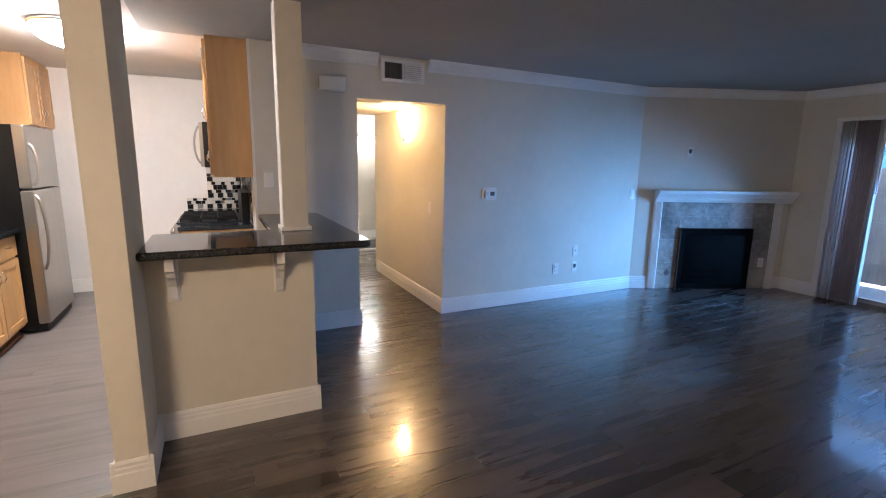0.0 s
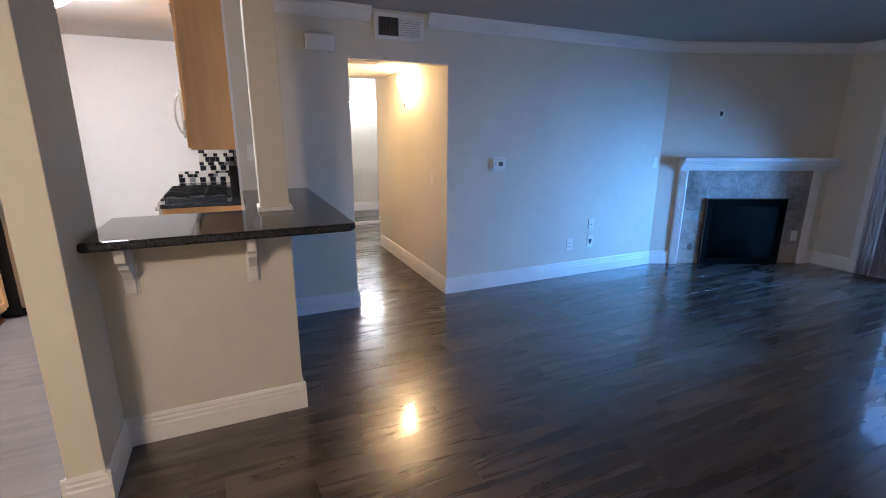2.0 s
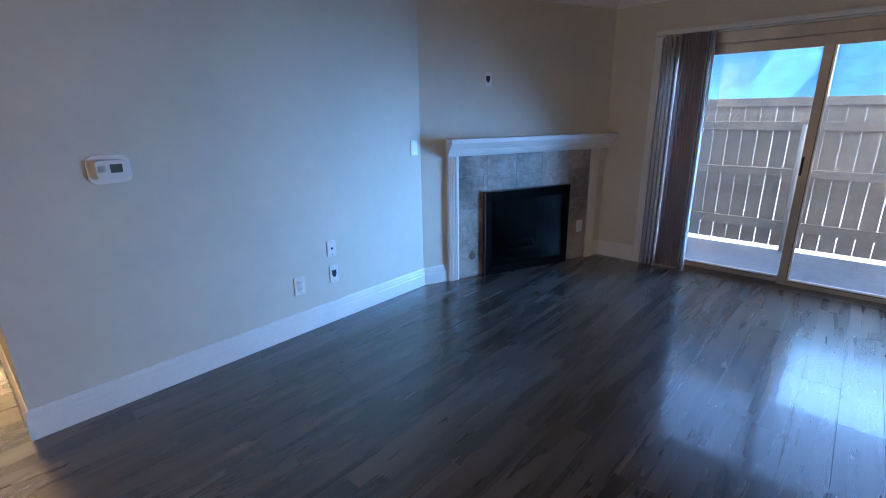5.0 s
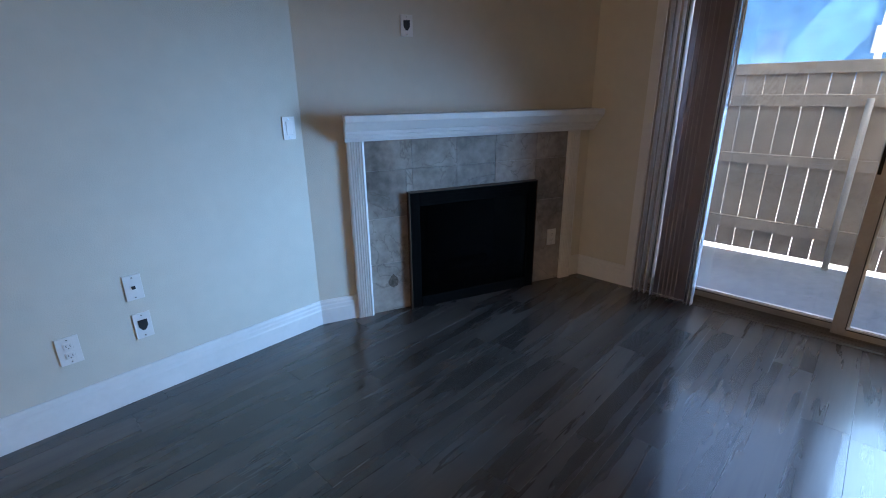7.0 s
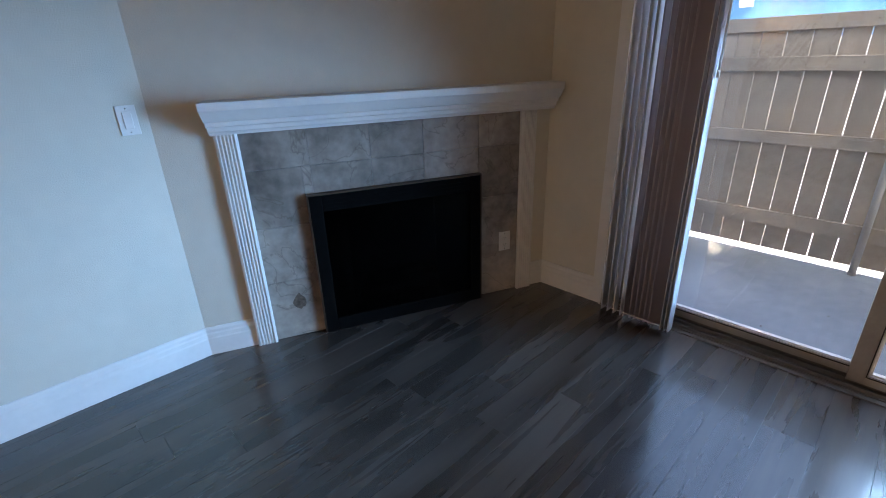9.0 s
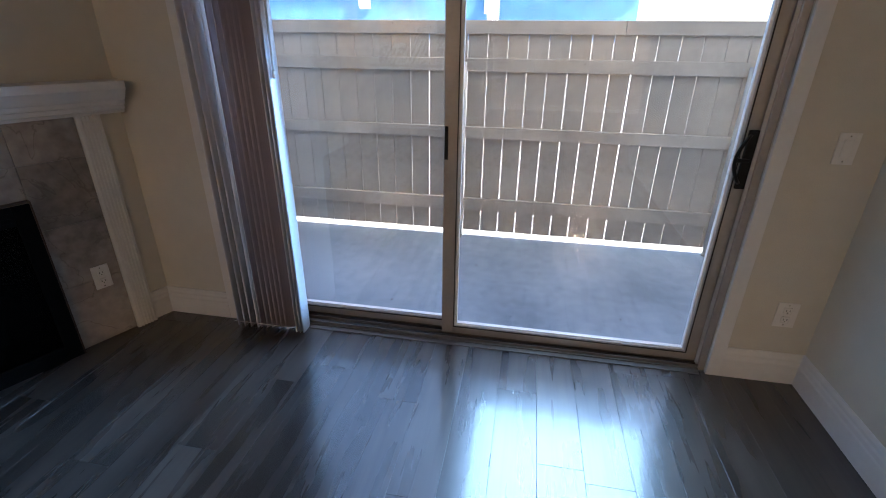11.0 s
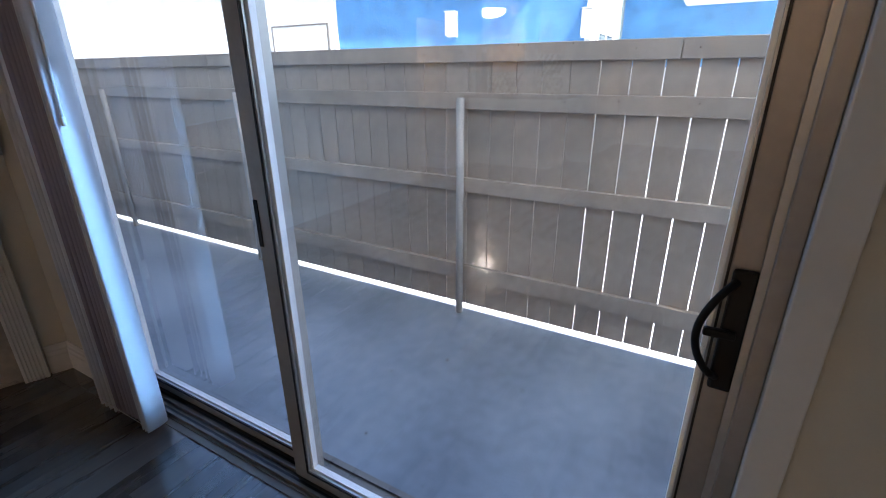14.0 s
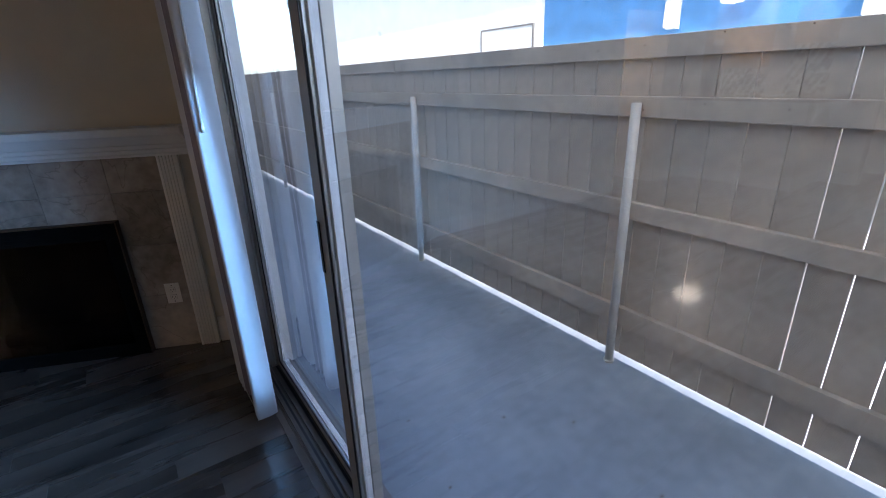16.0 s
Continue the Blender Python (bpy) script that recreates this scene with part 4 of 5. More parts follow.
def range_uppers():
    c = thing("wall_cabinet", (-0.03, 4.44, 1.39), "honey maple wall cabinet beside the microwave", "cabinet", "range side wall cabinets")
    part("carcass", boxes((-0.185, 0.112, 4.225, 5.042, 1.375, 2.4385), bevel=0.001), MAPLE, c)
    part("face_edge", boxes((0.1125, 0.1235, 4.223, 4.226, 1.375, 2.4385)), MAPLE_DARK, c)
    d = shaker(c, "door", -0.186, 4.235, 5.032, 1.39, 2.41, -1, (4.98, 1.53, True))
    for z in (1.52, 2.28):
        part("hinge", cyl(new_bm(), (-0.208, 4.236, z), (-0.208, 4.236, z + 0.06), 0.006, seg=8), CHROME, d)
    m = thing("microwave", (-0.1, 5.430, 1.42), "black over-the-range microwave with steel handle", "microwave")
    part("body", boxes((-0.255, 0.122, 5.054, 5.810, 1.44, 1.86), bevel=0.004), BLACK, m)
    part("door", boxes((-0.285, -0.256, 5.054, 5.810, 1.445, 1.855), bevel=0.006), STEEL, m, "steel trimmed door")
    part("door_window", boxes((-0.2875, -0.2845, 5.230, 5.750, 1.50, 1.80)), BLACK, m)
    part("handle", tube(new_bm(), [(-0.286 - 0.045 * math.sin(i / 12 * math.pi) ** 0.6, 5.100, 1.48 + 0.34 * i / 12) for i in range(13)], 0.009), STEEL, m, "curved steel handle", True)
    u = thing("wall_cabinet", (-0.03, 5.430, 1.9), "honey maple cabinet above the microwave", "cabinet", "range side wall cabinets")
    part("carcass", boxes((-0.205, 0.122, 5.046, 5.816, 1.87, 2.4385)), MAPLE, u)
    shaker(u, "door", -0.206, 5.056, 5.426, 1.885, 2.41, -1, (5.390, 1.97, True))
    shaker(u, "door", -0.206, 5.436, 5.806, 1.885, 2.41, -1, (5.470, 1.97, True))


range_uppers()


def ceiling_light(x, y, size, glow, label):
    """A flush lamp; the one over the dining area shows mirrored in the patio door."""
    l = thing("ceiling_light", (x, y, 2.44), label, "ceiling light", "flush ceiling lights")
    part("pan", cyl(new_bm(), (x, y, 2.412), (x, y, 2.4395), 0.26 * size, 0.26 * size, 36), CHROME, l, "metal mounting pan", True)
    part("diffuser", dome(new_bm(), (x, y, 2.4115), 0.25 * size, 0.25 * size, 0.13 * size), glow, l, "glowing frosted glass bowl", True)
    part("finial", cyl(new_bm(), (x, y, 2.4115 - 0.13 * size - 0.016), (x, y, 2.4115 - 0.13 * size), 0.012, 0.008), CHROME, l, "", True)


ceiling_light(-1.02, 4.45, 1.0, KITCHEN_GLOW, "round frosted glass flush ceiling light, lit, in the kitchen")
ceiling_light(-1.1, 0.2, 0.8, DINING_GLOW, "small round frosted flush ceiling light, lit, in the dining area")


# ---- hallway ----
def sconce():
    s = thing("wall_sconce", (1.83, 5.18, 1.95), "lit frosted half-dome wall sconce in the hallway", "wall lamp")
    part("backplate", boxes((1.815, 1.8345, 5.09, 5.27, 1.93, 2.06), bevel=0.006), CHROME, s)
    bm = new_bm()
    rows = []
    for i in range(9):
        a = i / 8
        z, r = 1.80 + 0.27 * a, 0.035 + 0.085 * math.sin(a * math.pi / 2) ** 0.8
        rows.append([bm.verts.new((1.8335 - r * math.sin(k / 12 * math.pi) * 0.95, 5.18 - r * math.cos(k / 12 * math.pi), z)) for k in range(13)])
    for r1, r2 in zip(rows, rows[1:]):
        for k in range(12):
            bm.faces.new((r1[k], r1[k + 1], r2[k + 1], r2[k]))
    bm.faces.new(rows[0][::-1])
    bm.faces.new(rows[-1])
    part("shade", bm, HALL_GLOW, s, "glowing frosted glass shade", True)
    part("finial", cyl(new_bm(), (1.80, 5.18, 1.762), (1.80, 5.18, 1.80), 0.012, 0.026), CHROME, s, "chrome finial", True)
    part("finial_ball", cyl(new_bm(), (1.80, 5.18, 1.745), (1.80, 5.18, 1.7615), 0.007, 0.012), CHROME, s, "", True)


sconce()


def vanity_light():
    v = thing("vanity_light", (2.35, 6.39, 2.03), "chrome vanity bar with lit globe bulbs", "wall lamp")
    part("bar", boxes((2.02, 2.72, 6.381, 6.42, 1.99, 2.08), bevel=0.005), CHROME, v)
    for i in range(4):
        bm = new_bm()
        bmesh.ops.create_uvsphere(bm, u_segments=18, v_segments=12, radius=0.052, matrix=Matrix.Translation((2.10 + 0.18 * i, 6.475, 2.035)))
        part("bulb", bm, GLOBE_GLOW, v, "glowing globe bulb", True)


vanity_light()


def closet():
    d = thing("closet_door", (2.08, 7.8, 0), "mirrored sliding closet door with white frame", "mirror door")
    part("frame", boxes((1.66, 1.685, 7.775, 7.80, 0.02, 1.985), (2.475, 2.4995, 7.775, 7.80, 0.02, 1.985), (1.685, 2.475, 7.775, 7.80, 0.02, 0.05), (1.685, 2.475, 7.775, 7.80, 1.955, 1.985), bevel=0.002), TRIM, d)
    part("mirror", boxes((1.683, 2.477, 7.783, 7.792, 0.048, 1.957)), MIRROR, d, "silvered mirror pane")
    structure("closet_track", boxes((1.1, 2.5, 7.764, 7.87, -0.004, 0.012), (1.1, 2.5, 7.764, 7.87, 1.988, 1.9995)), FRAME_LIGHT, "aluminium closet door track", "trim")
    s = thing("closet_shelf", (1.8, 8.2, 1.72), "white closet shelf with hanging rod", "shelf")
    part("board", boxes((1.101, 2.499, 8.10, 8.499, 1.80, 1.82), bevel=0.002), TRIM, s)
    part("cleat", boxes((1.101, 1.12, 7.95, 8.499, 1.72, 1.799)), TRIM, s)
    part("rod", cyl(new_bm(), (1.101, 8.16, 1.72), (2.499, 8.16, 1.72), 0.016), TRIM, s, "white hanging rod", True)


closet()


def grille(name, place, x0, x1, y0, y1, z):
    g = thing(name, place, "white ceiling return-air grille in the hallway", "vent")
    part("frame", boxes((x0, x1, y0, y0 + 0.02, z - 0.012, z), (x0, x1, y1 - 0.02, y1, z - 0.012, z), (x0, x0 + 0.02, y0 + 0.02, y1 - 0.02, z - 0.012, z), (x1 - 0.02, x1, y0 + 0.02, y1 - 0.02, z - 0.012, z)), TRIM, g)
    part("backing", boxes((x0 + 0.02, x1 - 0.02, y0 + 0.02, y1 - 0.02, z - 0.002, z - 0.0005)), DARKHOLE, g)
    n = 8
    for i in range(n):
        y = y0 + 0.03 + (y1 - y0 - 0.06) * i / (n - 1)
        part("slat", boxes((x0 + 0.02, x1 - 0.02, y - 0.009, y + 0.009, z - 0.010, z - 0.004)), TRIM, g)


grille("ceiling_grille", (1.2, 4.55, 2.14), 1.0, 1.43, 4.50, 4.98, 2.1395)


# ---- plates and fittings on the walls ----
def flat(axis):
    """Turns a plate drawn in (across, out, up) onto a wall: north, east, diagonal or hall."""
    return {"north": lambda p: Matrix.Translation((p[0], 4.19, p[1])) @ Matrix.Diagonal((1, -1, 1, 1)),
            "east": lambda p: Matrix.Translation((6.31, p[0], p[1])) @ Matrix.Rotation(radians(90), 4, "Z"),
            "diag": lambda p: DIAG @ Matrix.Translation((p[0], p[2] if len(p) > 2 else 0, p[1])),
            "hall": lambda p: Matrix.Translation((1.835, p[0], p[1])) @ Matrix.Rotation(radians(90), 4, "Z")}[axis]


def plate(kind, axis, p, w=0.072, h=0.118, tilt=0.0):
    names = {"outlet": ("wall_outlet", "white duplex electrical outlet on the wall", "outlet"), "switch": ("light_switch", "white rocker light switch on the wall", "light switch"),
             "blank": ("wall_plate", "white cable wall plate with dark opening", "wall plate"), "jack": ("wall_plate", "white jack plate with a small socket", "wall plate")}
    name, label, cat = names[kind]
    m = flat(axis)(p) @ Matrix.Rotation(radians(tilt), 4, "Y")
    o = thing(name, Matrix.Translation(m.translation), label, cat, "wall plates")

    def put(n, bm, mat, parent, lab=""):
        bm.transform(m)
        return part(n, bm, mat, parent, lab)

    pl = put("cover", boxes((-w / 2, w / 2, 0.0003, 0.006, -h / 2, h / 2), bevel=0.002), PLATE, o)
    if kind == "outlet":
        for z in (-0.022, 0.022):
            r = put("receptacle", boxes((-0.016, 0.016, 0.0061, 0.009, z - 0.015, z + 0.015), bevel=0.003), PLATE, pl)
            put("slot", boxes((-0.008, -0.0055, 0.0088, 0.0094, z - 0.003, z + 0.006)), DARKHOLE, r)
            put("slot", boxes((0.0055, 0.008, 0.0088, 0.0094, z - 0.003, z + 0.006)), DARKHOLE, r)
            put("slot", boxes((-0.002, 0.002, 0.0088, 0.0094, z - 0.011, z - 0.007)), DARKHOLE, r)
    elif kind == "switch":
        r = put("rocker", boxes((-0.017, 0.017, 0.0061, 0.0095, -0.034, 0.034), bevel=0.002), PLATE, pl)
    elif kind == "blank":
        bm = new_bm()
        pts = [(-0.019, 0.028), (0.019, 0.028), (0.019, -0.004), (0.006, -0.024), (-0.006, -0.024), (-0.019, -0.004)]
        lo = [bm.verts.new((x, 0.006, z)) for x, z in pts]
        hi = [bm.verts.new((x, 0.0075, z)) for x, z in pts]
        for i in range(6):
            bm.faces.new((lo[i], lo[(i + 1) % 6], hi[(i + 1) % 6], hi[i]))
        bm.faces.new(hi)
        bm.faces.new(lo[::-1])
        put("cable_opening", bm, DARKHOLE, pl, "dark cable opening")
    else:
        put("jack", boxes((-0.008, 0.008, 0.006, 0.010, -0.008, 0.008), bevel=0.002), DARKHOLE, pl)
    for z in (-h / 2 + 0.012, h / 2 - 0.012):
        bm = cyl(new_bm(), (0, 0.006, z), (0, 0.0068, z), 0.003, seg=8)
        put("screw", bm, CHROME, pl)


plate("outlet", "north", (3.28, 0.345), 0.08, 0.125)
plate("jack", "north", (3.555, 0.545), 0.072, 0.118)
plate("blank", "north", (3.558, 0.356), 0.072, 0.125)
plate("switch", "north", (4.402, 1.187))
plate("switch", "north", (0.222, 1.357), 0.075, 0.12)
plate("blank", "diag", (0.623, 1.712), 0.072, 0.112)
plate("outlet", "diag", (1.70, 0.34, 0.0155), 0.075, 0.12)
plate("switch", "east", (0.338, 1.07), 0.072, 0.118)
plate("outlet", "east", (0.335, 0.35), 0.085, 0.12)
plate("switch", "hall", (4.522, 1.06))


def rounded_plate(x, z, w, h, radius, y0, y1):
    """A flat plate on the north wall with round corners and a narrower front edge."""
    bm, rings = new_bm(), []
    for y, inset in ((y0, 0.0), (y1 + 0.003, 0.0), (y1, 0.003)):
        ring = []
        for k in range(24):
            a = (k + 0.5) / 24 * math.tau
            cx = math.copysign(w / 2 - radius, math.cos(a))
            cz = math.copysign(h / 2 - radius, math.sin(a))
            ring.append(bm.verts.new((x + cx + (radius - inset) * math.cos(a), y, z + cz + (radius - inset) * math.sin(a))))
        rings.append(ring)
    for r1, r2 in zip(rings, rings[1:]):
        for k in range(24):
            bm.faces.new((r1[k], r1[(k + 1) % 24], r2[(k + 1) % 24], r2[k]))
    bm.faces.new(rings[0][::-1])
    bm.faces.new(rings[-1])
    return bm


def thermostat():
    t = thing("thermostat", (2.352, 4.19, 1.216), "white thermostat with small grey display on a square plate", "thermostat")
    part("backplate", rounded_plate(2.352, 1.216, 0.18, 0.136, 0.036, 4.1895, 4.182), PLATE, t)
    b = part("body", rounded_plate(2.354, 1.217, 0.126, 0.088, 0.02, 4.1819, 4.160), PLATE, t)
    part("display", boxes((2.350, 2.400, 4.1585, 4.1605, 1.200, 1.240)), LCD, b, "grey display")
    part("button", boxes((2.300, 2.330, 4.1588, 4.1605, 1.205, 1.235), bevel=0.0004), FRAME_LIGHT, b)


thermostat()


def wall_register():
    v = thing("air_vent", (1.4, 4.19, 2.32), "white wall register with dark open half", "vent")
    part("frame", boxes((1.192, 1.607, 4.172, 4.1895, 2.223, 2.25), (1.192, 1.607, 4.172, 4.1895, 2.387, 2.414), (1.192, 1.225, 4.172, 4.1895, 2.25, 2.387), (1.574, 1.607, 4.172, 4.1895, 2.25, 2.387),
                        (1.392, 1.404, 4.172, 4.1895, 2.25, 2.387), bevel=0.002), TRIM, v)
    part("duct", boxes((1.225, 1.574, 4.1875, 4.1893, 2.25, 2.387)), DARKHOLE, v)
    for i in range(14):
        x = 1.232 + 0.0115 * i
        part("slat", boxes((x, x + 0.0045, 4.174, 4.187, 2.25, 2.387)), FRAME_DARK, v)
    for i in range(8):
        z = 2.253 + 0.017 * i
        part("slat", boxes((1.404, 1.574, 4.174, 4.184, z, z + 0.013)), TRIM, v)


wall_register()


def chime():
    c = thing("door_chime", (0.76, 4.19, 2.16), "plain white door chime box high on the wall", "door chime")
    part("cover", boxes((0.65, 0.87, 4.135, 4.1897, 2.10, 2.218), bevel=0.012), PLATE, c, "", True)
    part("side_grille", boxes((0.648, 0.6505, 4.15, 4.18, 2.12, 2.2)), FRAME_DARK, c)


chime()


# ---- outside ----
structure("ground", boxes((-400, 500, -400, 400, -0.75, -0.25)), GROUND, "pale concrete ground around the buildings", "ground")
patio = structure("patio_slab", boxes((6.46, 7.987, -6.0, 11.0, -0.24, -0.08), bevel=0.004), CONCRETE, "grey painted concrete patio floor", "patio")
structure("patio_end_wall", boxes((6.46, 8.0, 11.0, 11.15, -0.24, 2.2)), STUCCO_WHITE, "white stucco patio end wall", "wall")
structure("outer_wall", boxes((6.46, 6.50, -6.0, 0.585, -0.08, 2.66), (6.46, 6.50, 2.99, 11.0, -0.08, 2.66), (6.46, 6.50, 0.585, 2.99, 2.05, 2.66)), STUCCO_WHITE,
          "white stucco outside wall around the patio door", "wall")
# unseen roof and storey, added to keep the sun off patio and fence
structure("roof", boxes((-4, 7.42, -6, 14, 5.3, 5.5)), ROOFING, "unseen flat roof, added with an overhang to shade the patio", "roof")
structure("unseen_upper_storey", boxes((-4, 6.5, -6, 14, 2.66, 5.3)), STUCCO_WHITE, "unseen white upper storey, added to block the sun", "building")


def fence():
    f = thing("fence", (7.98, 2.0, -0.08), "taupe painted vertical board fence with flat rails", "fence", "", "structure")
    rnd = random.Random(5)
    for y0, y1 in ((-5.0, -1.3), (-1.296, 0.91), (0.914, 4.24), (4.244, 7.6), (7.604, 11.0)):
        part("cap_rail", boxes((7.957, 7.984, y0, y1, 1.471, 1.56), bevel=0.003), FENCE, f)
    for z0, z1 in ((1.221, 1.312), (0.737, 0.824), (0.146, 0.252)):
        part("rail", boxes((7.952, 7.984, -5.0, 11.0, z0, z1), bevel=0.003), FENCE, f)
    nail = link_mesh("nail", cyl(new_bm(), (-0.0012, 0, 0), (0.001, 0, 0), 0.0034, seg=8), NAIL)
    for i in range(32):
        for z in (1.532, 1.268):
            ob = new("nail", nail)
            ob.parent = f
            ob.location = Vector((7.9565 if z > 1.4 else 7.9515, -0.9 + 0.289 * i + rnd.uniform(-0.03, 0.03), z + rnd.uniform(-0.02, 0.02))) - f.matrix_basis.translation
    y = 0.540 - 0.1445 * 38
    while y < 10.8:
        gap = rnd.choice((0.0065, 0.0055, 0.007, 0.0075, 0.003)) if y < 1.6 else rnd.choice((0.002, 0.004, 0.0055, 0.003))
        w = 0.1445 - gap
        bm = boxes((-0.009, 0.009, -w / 2, w / 2, -0.038, 1.556 + rnd.uniform(-0.002, 0.002)), bevel=0.0015)
        ob = new("board", link_mesh("board", bm, FENCE))
        ob.parent = f
        ob.location = Vector((7.9945 + rnd.uniform(-0.001, 0.001), y + 0.07225, 0)) - f.matrix_basis.translation
        y += 0.1445
    for y in (-1.85, 0.077, 2.004, 3.931, 5.858, 7.785, 9.712):
        p = part("post", cyl(new_bm(), (7.929, y, -0.08), (7.929, y, 1.285), 0.0225, seg=24), PIPE, f, "round painted steel post", True)
        part("post_foot", cyl(new_bm(), (7.929, y, -0.0705), (7.929, y, -0.064), 0.028, seg=24), PIPE, p, "", True)
    for y in (-1.85, 0.077, 2.004, 3.931, 5.858, 7.785, 9.712):
        for z in (1.27, 0.78, 0.2):
            part("strap_screw", cyl(new_bm(), (7.9505, y + 0.05, z), (7.9525, y + 0.05, z), 0.006, seg=8), PIPE, f)


fence()


def neighbour():
    h = thing("neighbour_building", (11.5, 4.0, -0.25), "blue and white stucco apartment building across the walkway", "building", "", "structure")
    part("blue_wall", boxes((11.35, 11.55, 2.19, 5.86, -0.25, 3.5)), STUCCO_BLUE, h, "rough bright blue stucco wall")
    # added white sheets below fence height, so the board gaps look sunlit
    part("gap_backing", boxes((11.335, 11.3499, 2.19, 5.86, -0.25, 1.45)), STUCCO_WHITE, h, "white backing added behind the fence to brighten its gaps")
    part("white_wall", boxes((11.28, 11.55, 5.86, 16.0, -0.25, 3.5)), STUCCO_WHITE, h, "rough white stucco wall")
    ret = part("return_wall", boxes((11.55, 13.6, 2.19, 2.35, -0.25, 3.4)), STUCCO_GREY, h, "sage stucco return wall")
    part("corner_trim", boxes((11.33, 11.5, 2.12, 2.189, -0.25, 3.5)), STUCCO_WHITE, h, "white corner board")
    part("recess_wall", boxes((13.6, 13.8, -0.15, 2.35, -0.25, 3.5)), STUCCO_BLUE, h, "recessed blue stucco wall")
    part("gap_backing", boxes((13.585, 13.5999, -0.15, 2.19, -0.25, 1.45)), STUCCO_WHITE, h, "white backing added behind the fence to brighten its gaps")
    part("balcony", boxes((11.9, 13.6, -0.2, 1.35, 2.26, 2.5)), STUCCO_WHITE, h, "white underside of an upper balcony")
    part("roof", boxes((11.1, 14.2, 2.0, 16.2, 3.5, 3.7), (13.2, 14.2, -0.3, 2.0, 3.5, 3.7)), ROOFING, h)
    w = part("window", boxes((11.9, 12.9, 2.165, 2.19, 1.0, 1.05), (11.9, 12.9, 2.165, 2.19, 1.85, 1.9), (11.9, 11.95, 2.165, 2.19, 1.05, 1.85), (12.85, 12.9, 2.165, 2.19, 1.05, 1.85),
                             (12.38, 12.42, 2.165, 2.19, 1.05, 1.85)), PLATE, h, "white framed window")
    part("pane", boxes((11.95, 12.85, 2.176, 2.182, 1.05, 1.85)), LCD, w)
    p = part("access_panel", boxes((11.262, 11.2795, 6.0, 7.15, 1.2, 2.08), bevel=0.003), STUCCO_WHITE, h, "white painted access panel")
    part("panel_frame", boxes((11.256, 11.2795, 5.975, 6.0, 1.16, 2.105), (11.256, 11.2795, 7.15, 7.175, 1.16, 2.105), (11.256, 11.2795, 6.0, 7.15, 2.08, 2.105), (11.256, 11.2795, 6.0, 7.15, 1.16, 1.2)), FRAME_DARK, p)


neighbour()


def wall_lamp(place, label):
    x, y, z = place
    l = thing("wall_lamp", place, label, "outdoor lamp", "wall lamps on the neighbour building")
    part("backplate", boxes((x - 0.02, x, y - 0.075, y + 0.075, z - 0.15, z + 0.15), bevel=0.004), PLATE, l)
    part("diffuser", boxes((x - 0.11, x - 0.02, y - 0.065, y + 0.065, z - 0.14, z + 0.14), bevel=0.02), PLATE, l, "white rectangular diffuser")
    part("cap", boxes((x - 0.115, x, y - 0.07, y + 0.07, z + 0.1405, z + 0.15), bevel=0.003), PLATE, l)


wall_lamp((11.35, 3.91, 1.985), "white rectangular wall lamp on the blue stucco")
wall_lamp((11.33, 2.155, 1.92), "white rectangular wall lamp at the building corner")


# dry leaves and specks on the patio
leaves = new_bm()
rl = random.Random(11)
for i in range(34):
    x, y, a, s = rl.uniform(6.6, 7.85), rl.uniform(0.0, 3.6), rl.uniform(0, 6.28), rl.choice((0.003, 0.004, 0.006, 0.011))
    q = [leaves.verts.new((x + s * r * math.cos(a + k), y + s * 0.6 * r * math.sin(a + k), -0.0785 + 0.3 * s * (j % 2))) for j, (k, r) in enumerate(((0, 1.2), (1.3, 0.7), (2.6, 1.0), (4.2, 0.8), (5.3, 0.9)))]
    leaves.faces.new(q)
tagged(new("leaf_litter", link_mesh("leaf_litter", leaves, DEBRIS)), "small dry leaf bits scattered on the patio", "leaves", "", "stuff")


# ---- floor boards ----
def board_mesh(name, length, width, mat):
    bm = boxes((0, length, 0, width, -0.012, 0.0), bevel=0.0005)
    return link_mesh(name, bm, mat)


def lay(parent, mat, x0, x1, y0, y1, width, phase, lengths, seed, gap=0.0009, skip=None):
    """Rows of boards along x with staggered butt joints; boards of one size share a mesh."""
    rnd, made = random.Random(seed), {}
    y = phase
    while y > y0:
        y -= width
    while y < y1 - 0.002:
        a, b = max(y, y0), min(y + width, y1)
        x = x0 - rnd.uniform(0.0, lengths - 0.2)
        while x < x1 - 0.002:
            p, q = max(x, x0), min(x + lengths, x1)
            if q - p > 0.02 and b - a > 0.01 and not (skip and skip((p + q) / 2, (a + b) / 2)):
                key = (round(q - p, 3), round(b - a, 3))
                if key not in made:
                    made[key] = board_mesh("floor_plank", q - p - gap, b - a - gap, mat)
                ob = new("floor_plank", made[key])
                ob.parent = parent
                ob.location = (p, a, 0)
            x += lengths
        y += width


lay(floor, LAMINATE, -2.9, 6.311, 0.20, 2.44, 0.1695, 0.692, 1.22, 3)
lay(floor, LAMINATE, -0.53, 6.311, 2.44, 4.19, 0.1695, 0.692, 1.22, 5)
lay(floor, LAMINATE, -2.9, 2.2, -1.6, 0.20, 0.1695, 0.692, 1.22, 4)
lay(floor, LAMINATE, 0.975, 1.835, 4.19, 6.26, 0.1695, 0.692, 1.22, 6)
lay(floor, LAMINATE, 0.975, 3.4, 6.26, 8.5, 0.1695, 0.692, 1.22, 7)
lay(kitchen_floor, VINYL, -1.54, -0.68, 2.44, 2.62, 0.18, 2.44, 1.22, 8, gap=0.0006)
lay(kitchen_floor, VINYL, -2.305, -0.68, 2.62, 2.95, 0.18, 2.44, 1.22, 9, gap=0.0006)
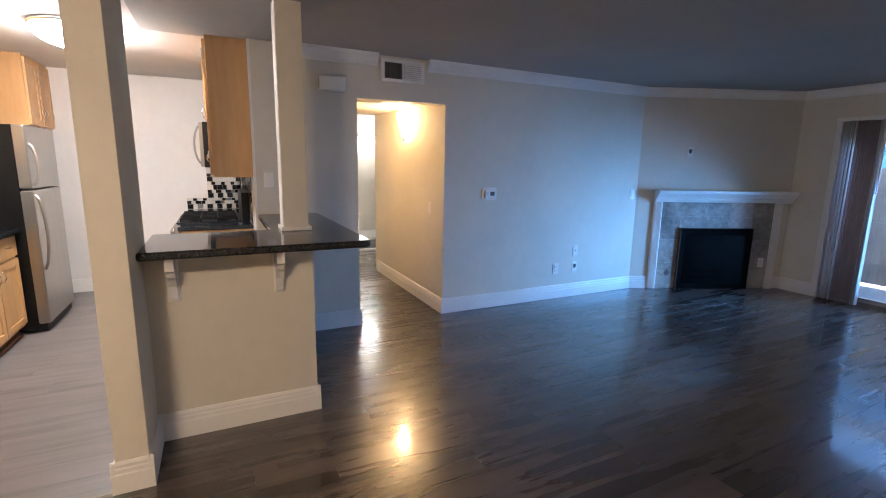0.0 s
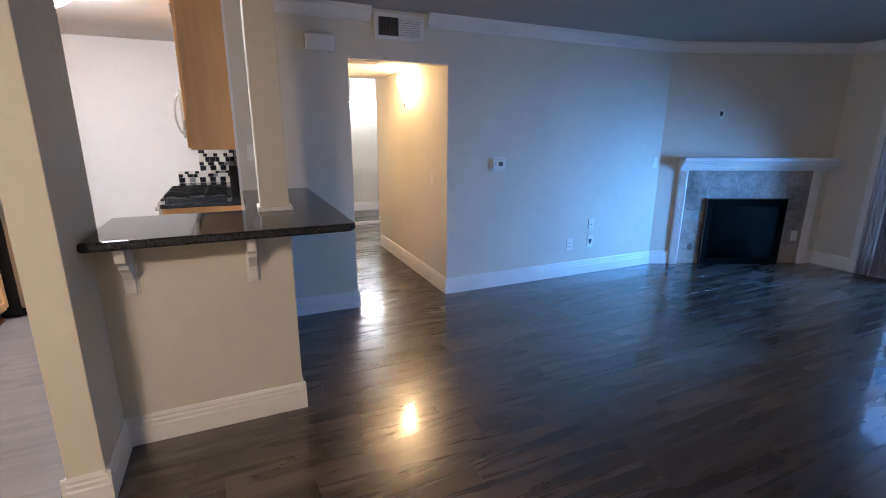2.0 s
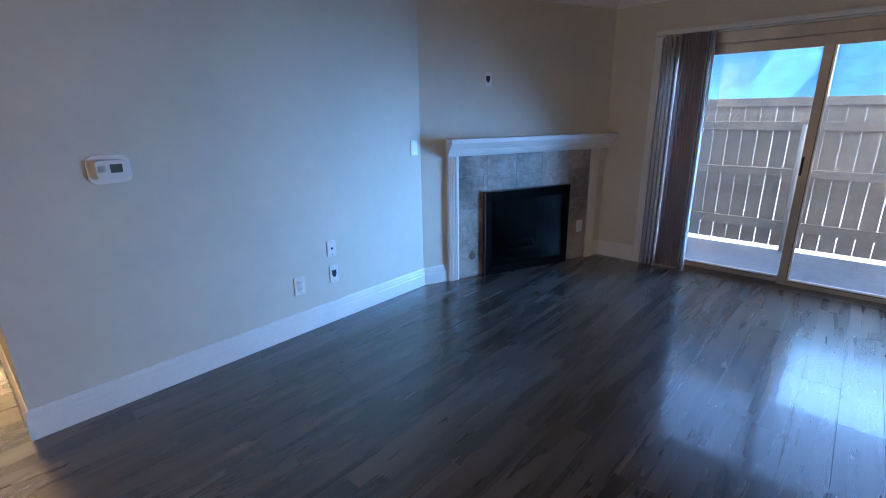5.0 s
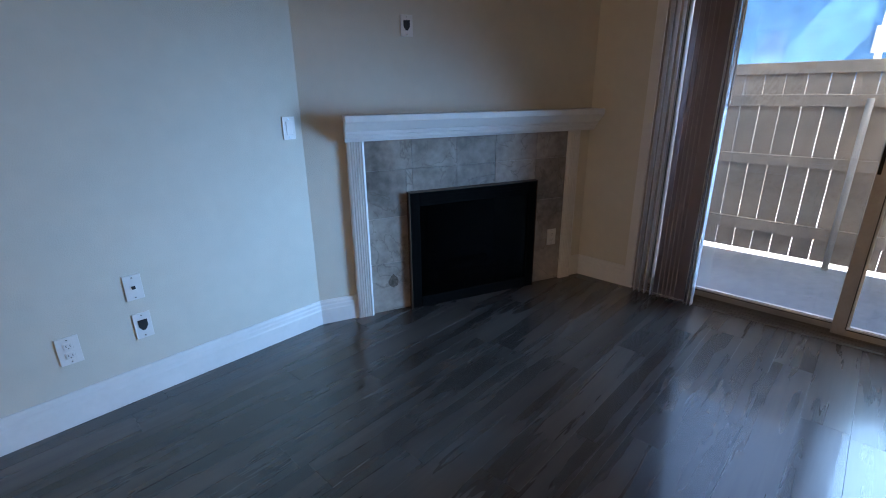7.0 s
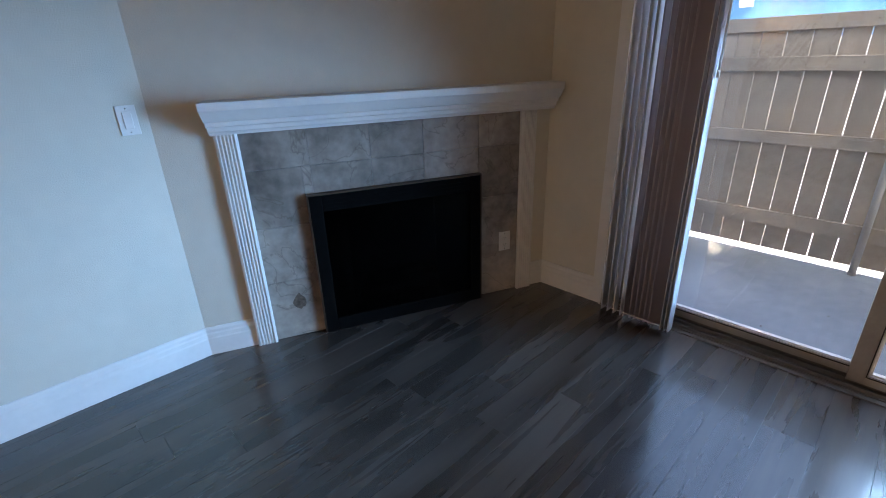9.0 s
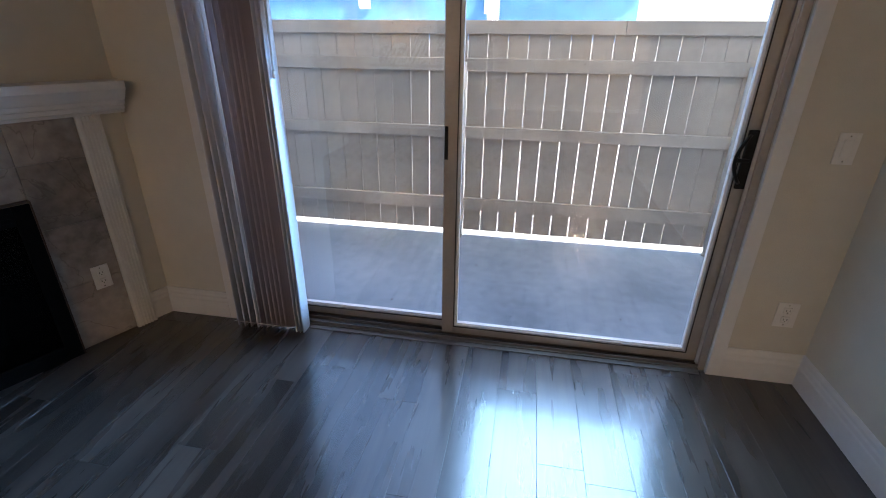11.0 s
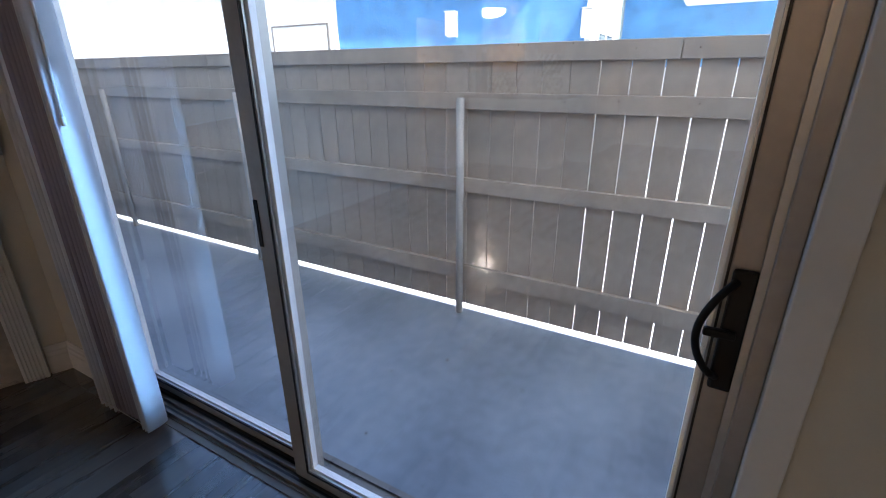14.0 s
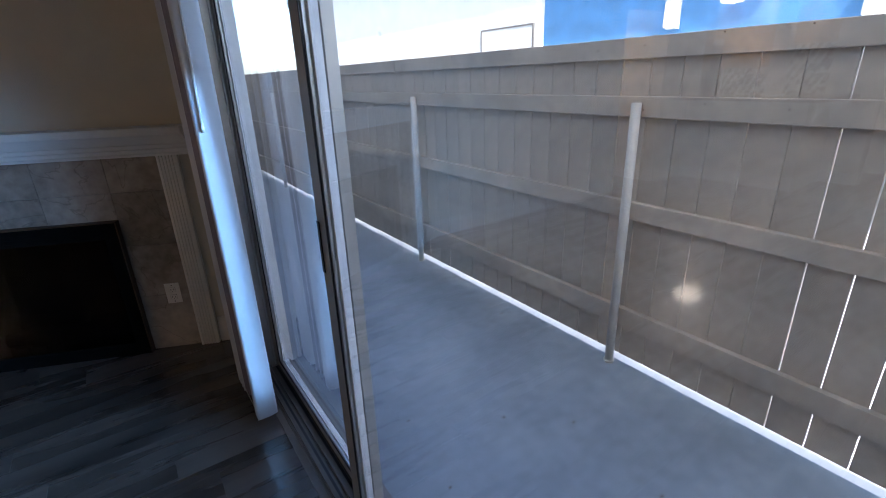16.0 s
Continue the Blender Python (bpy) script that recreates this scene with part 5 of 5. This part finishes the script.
lay(kitchen_floor, VINYL, -2.305, 0.195, 2.95, 6.5, 0.18, 2.44, 1.22, 10, gap=0.0006)


# ---- mosaic backsplash ----
def mosaic(name, axis, at, u0, u1, z0, z1, toward, singles, label, skip=None):
    """Two courses of small glass tiles, upright and lying, in black, grey and cream; the first ones are single parts."""
    rnd = random.Random(len(name) + int(u0 * 10))

    def block(a, b, lo, hi, d0, d1):
        x0, x1 = sorted((at + toward * d0, at + toward * d1))
        return (x0, x1, a, b, lo, hi) if axis == "x" else (a, b, x0, x1, lo, hi)

    m = tagged(new(name, link_mesh(name, boxes(block(u0, u1, z0, z1, 0.0005, 0.004)), PALE_GROUT)), label, "backsplash", "", "structure")
    rest, made, count = {k: new_bm() for k in range(3)}, {}, 0
    z, row = z0 + 0.002, 0
    while z < z1 - 0.02:
        h = (0.056, 0.036)[row % 2]
        u, col = u0 + 0.003 - (0.018 if row % 2 else 0), 0
        while u < u1 - 0.01:
            w = (0.060, 0.040)[col % 2]
            a, b, lo, hi = max(u, u0 + 0.001), min(u + w, u1 - 0.001), z, min(z + h, z1 - 0.001)
            u += w + 0.0035
            col += 1
            if b - a < 0.008 or (skip and skip(a, lo)):
                continue
            k = 2 if rnd.random() < 0.08 else ((0 if (col + row // 2) % 2 else 1) if rnd.random() < 0.72 else rnd.choice((0, 1, 1)))
            mat = (BLACK_TILE, CREAM_TILE, GREY_TILE)[k]
            if count < singles:
                key = (round(b - a, 4), round(hi - lo, 4), k)
                if key not in made:
                    bm = boxes((0, 0.007, 0, key[0], 0, key[1])) if axis == "x" else boxes((0, key[0], 0, 0.007, 0, key[1]))
                    made[key] = link_mesh("tile", bm, mat)
                ob = new("tile", made[key])
                ob.parent = m
                ob.location = (at + (0.003 if toward > 0 else -0.010), a, lo) if axis == "x" else (a, at + (0.003 if toward > 0 else -0.010), lo)
                count += 1
            else:
                box(rest[k], *block(a, b, lo, hi, 0.003, 0.010))
        z += h + 0.0035
        row += 1
    for k, bm in rest.items():
        if len(bm.verts):
            ob = new("tile_field", link_mesh("tile_field", bm, (BLACK_TILE, CREAM_TILE, GREY_TILE)[k]))
            ob.parent = m
            tagged(ob, kind="stuff")


mosaic("backsplash_sink", "x", -2.305, 3.3, 5.04, 0.93, 1.714, 1, 300, "black, grey and cream glass mosaic backsplash over the sink", lambda u, z: u > 4.13 and z > 1.36)
mosaic("backsplash_range", "x", 0.125, 4.78, 6.48, 0.92, 1.40, -1, 120, "black, grey and cream glass mosaic backsplash behind the range")
mosaic("backsplash_corner", "y", 6.5, -0.5, 0.11, 0.92, 1.05, -1, 60, "low mosaic backsplash strip on the end wall")
mosaic("backsplash_corner_high", "y", 6.5, -0.27, 0.11, 1.053, 1.50, -1, 60, "mosaic backsplash on the end wall under the cabinet")
plate_at = thing("wall_outlet", (-2.293, 4.35, 1.12), "white electrical outlet on the mosaic backsplash", "outlet", "wall plates")
part("cover", boxes((-2.294, -2.288, 4.31, 4.39, 1.06, 1.18), bevel=0.002), PLATE, plate_at)
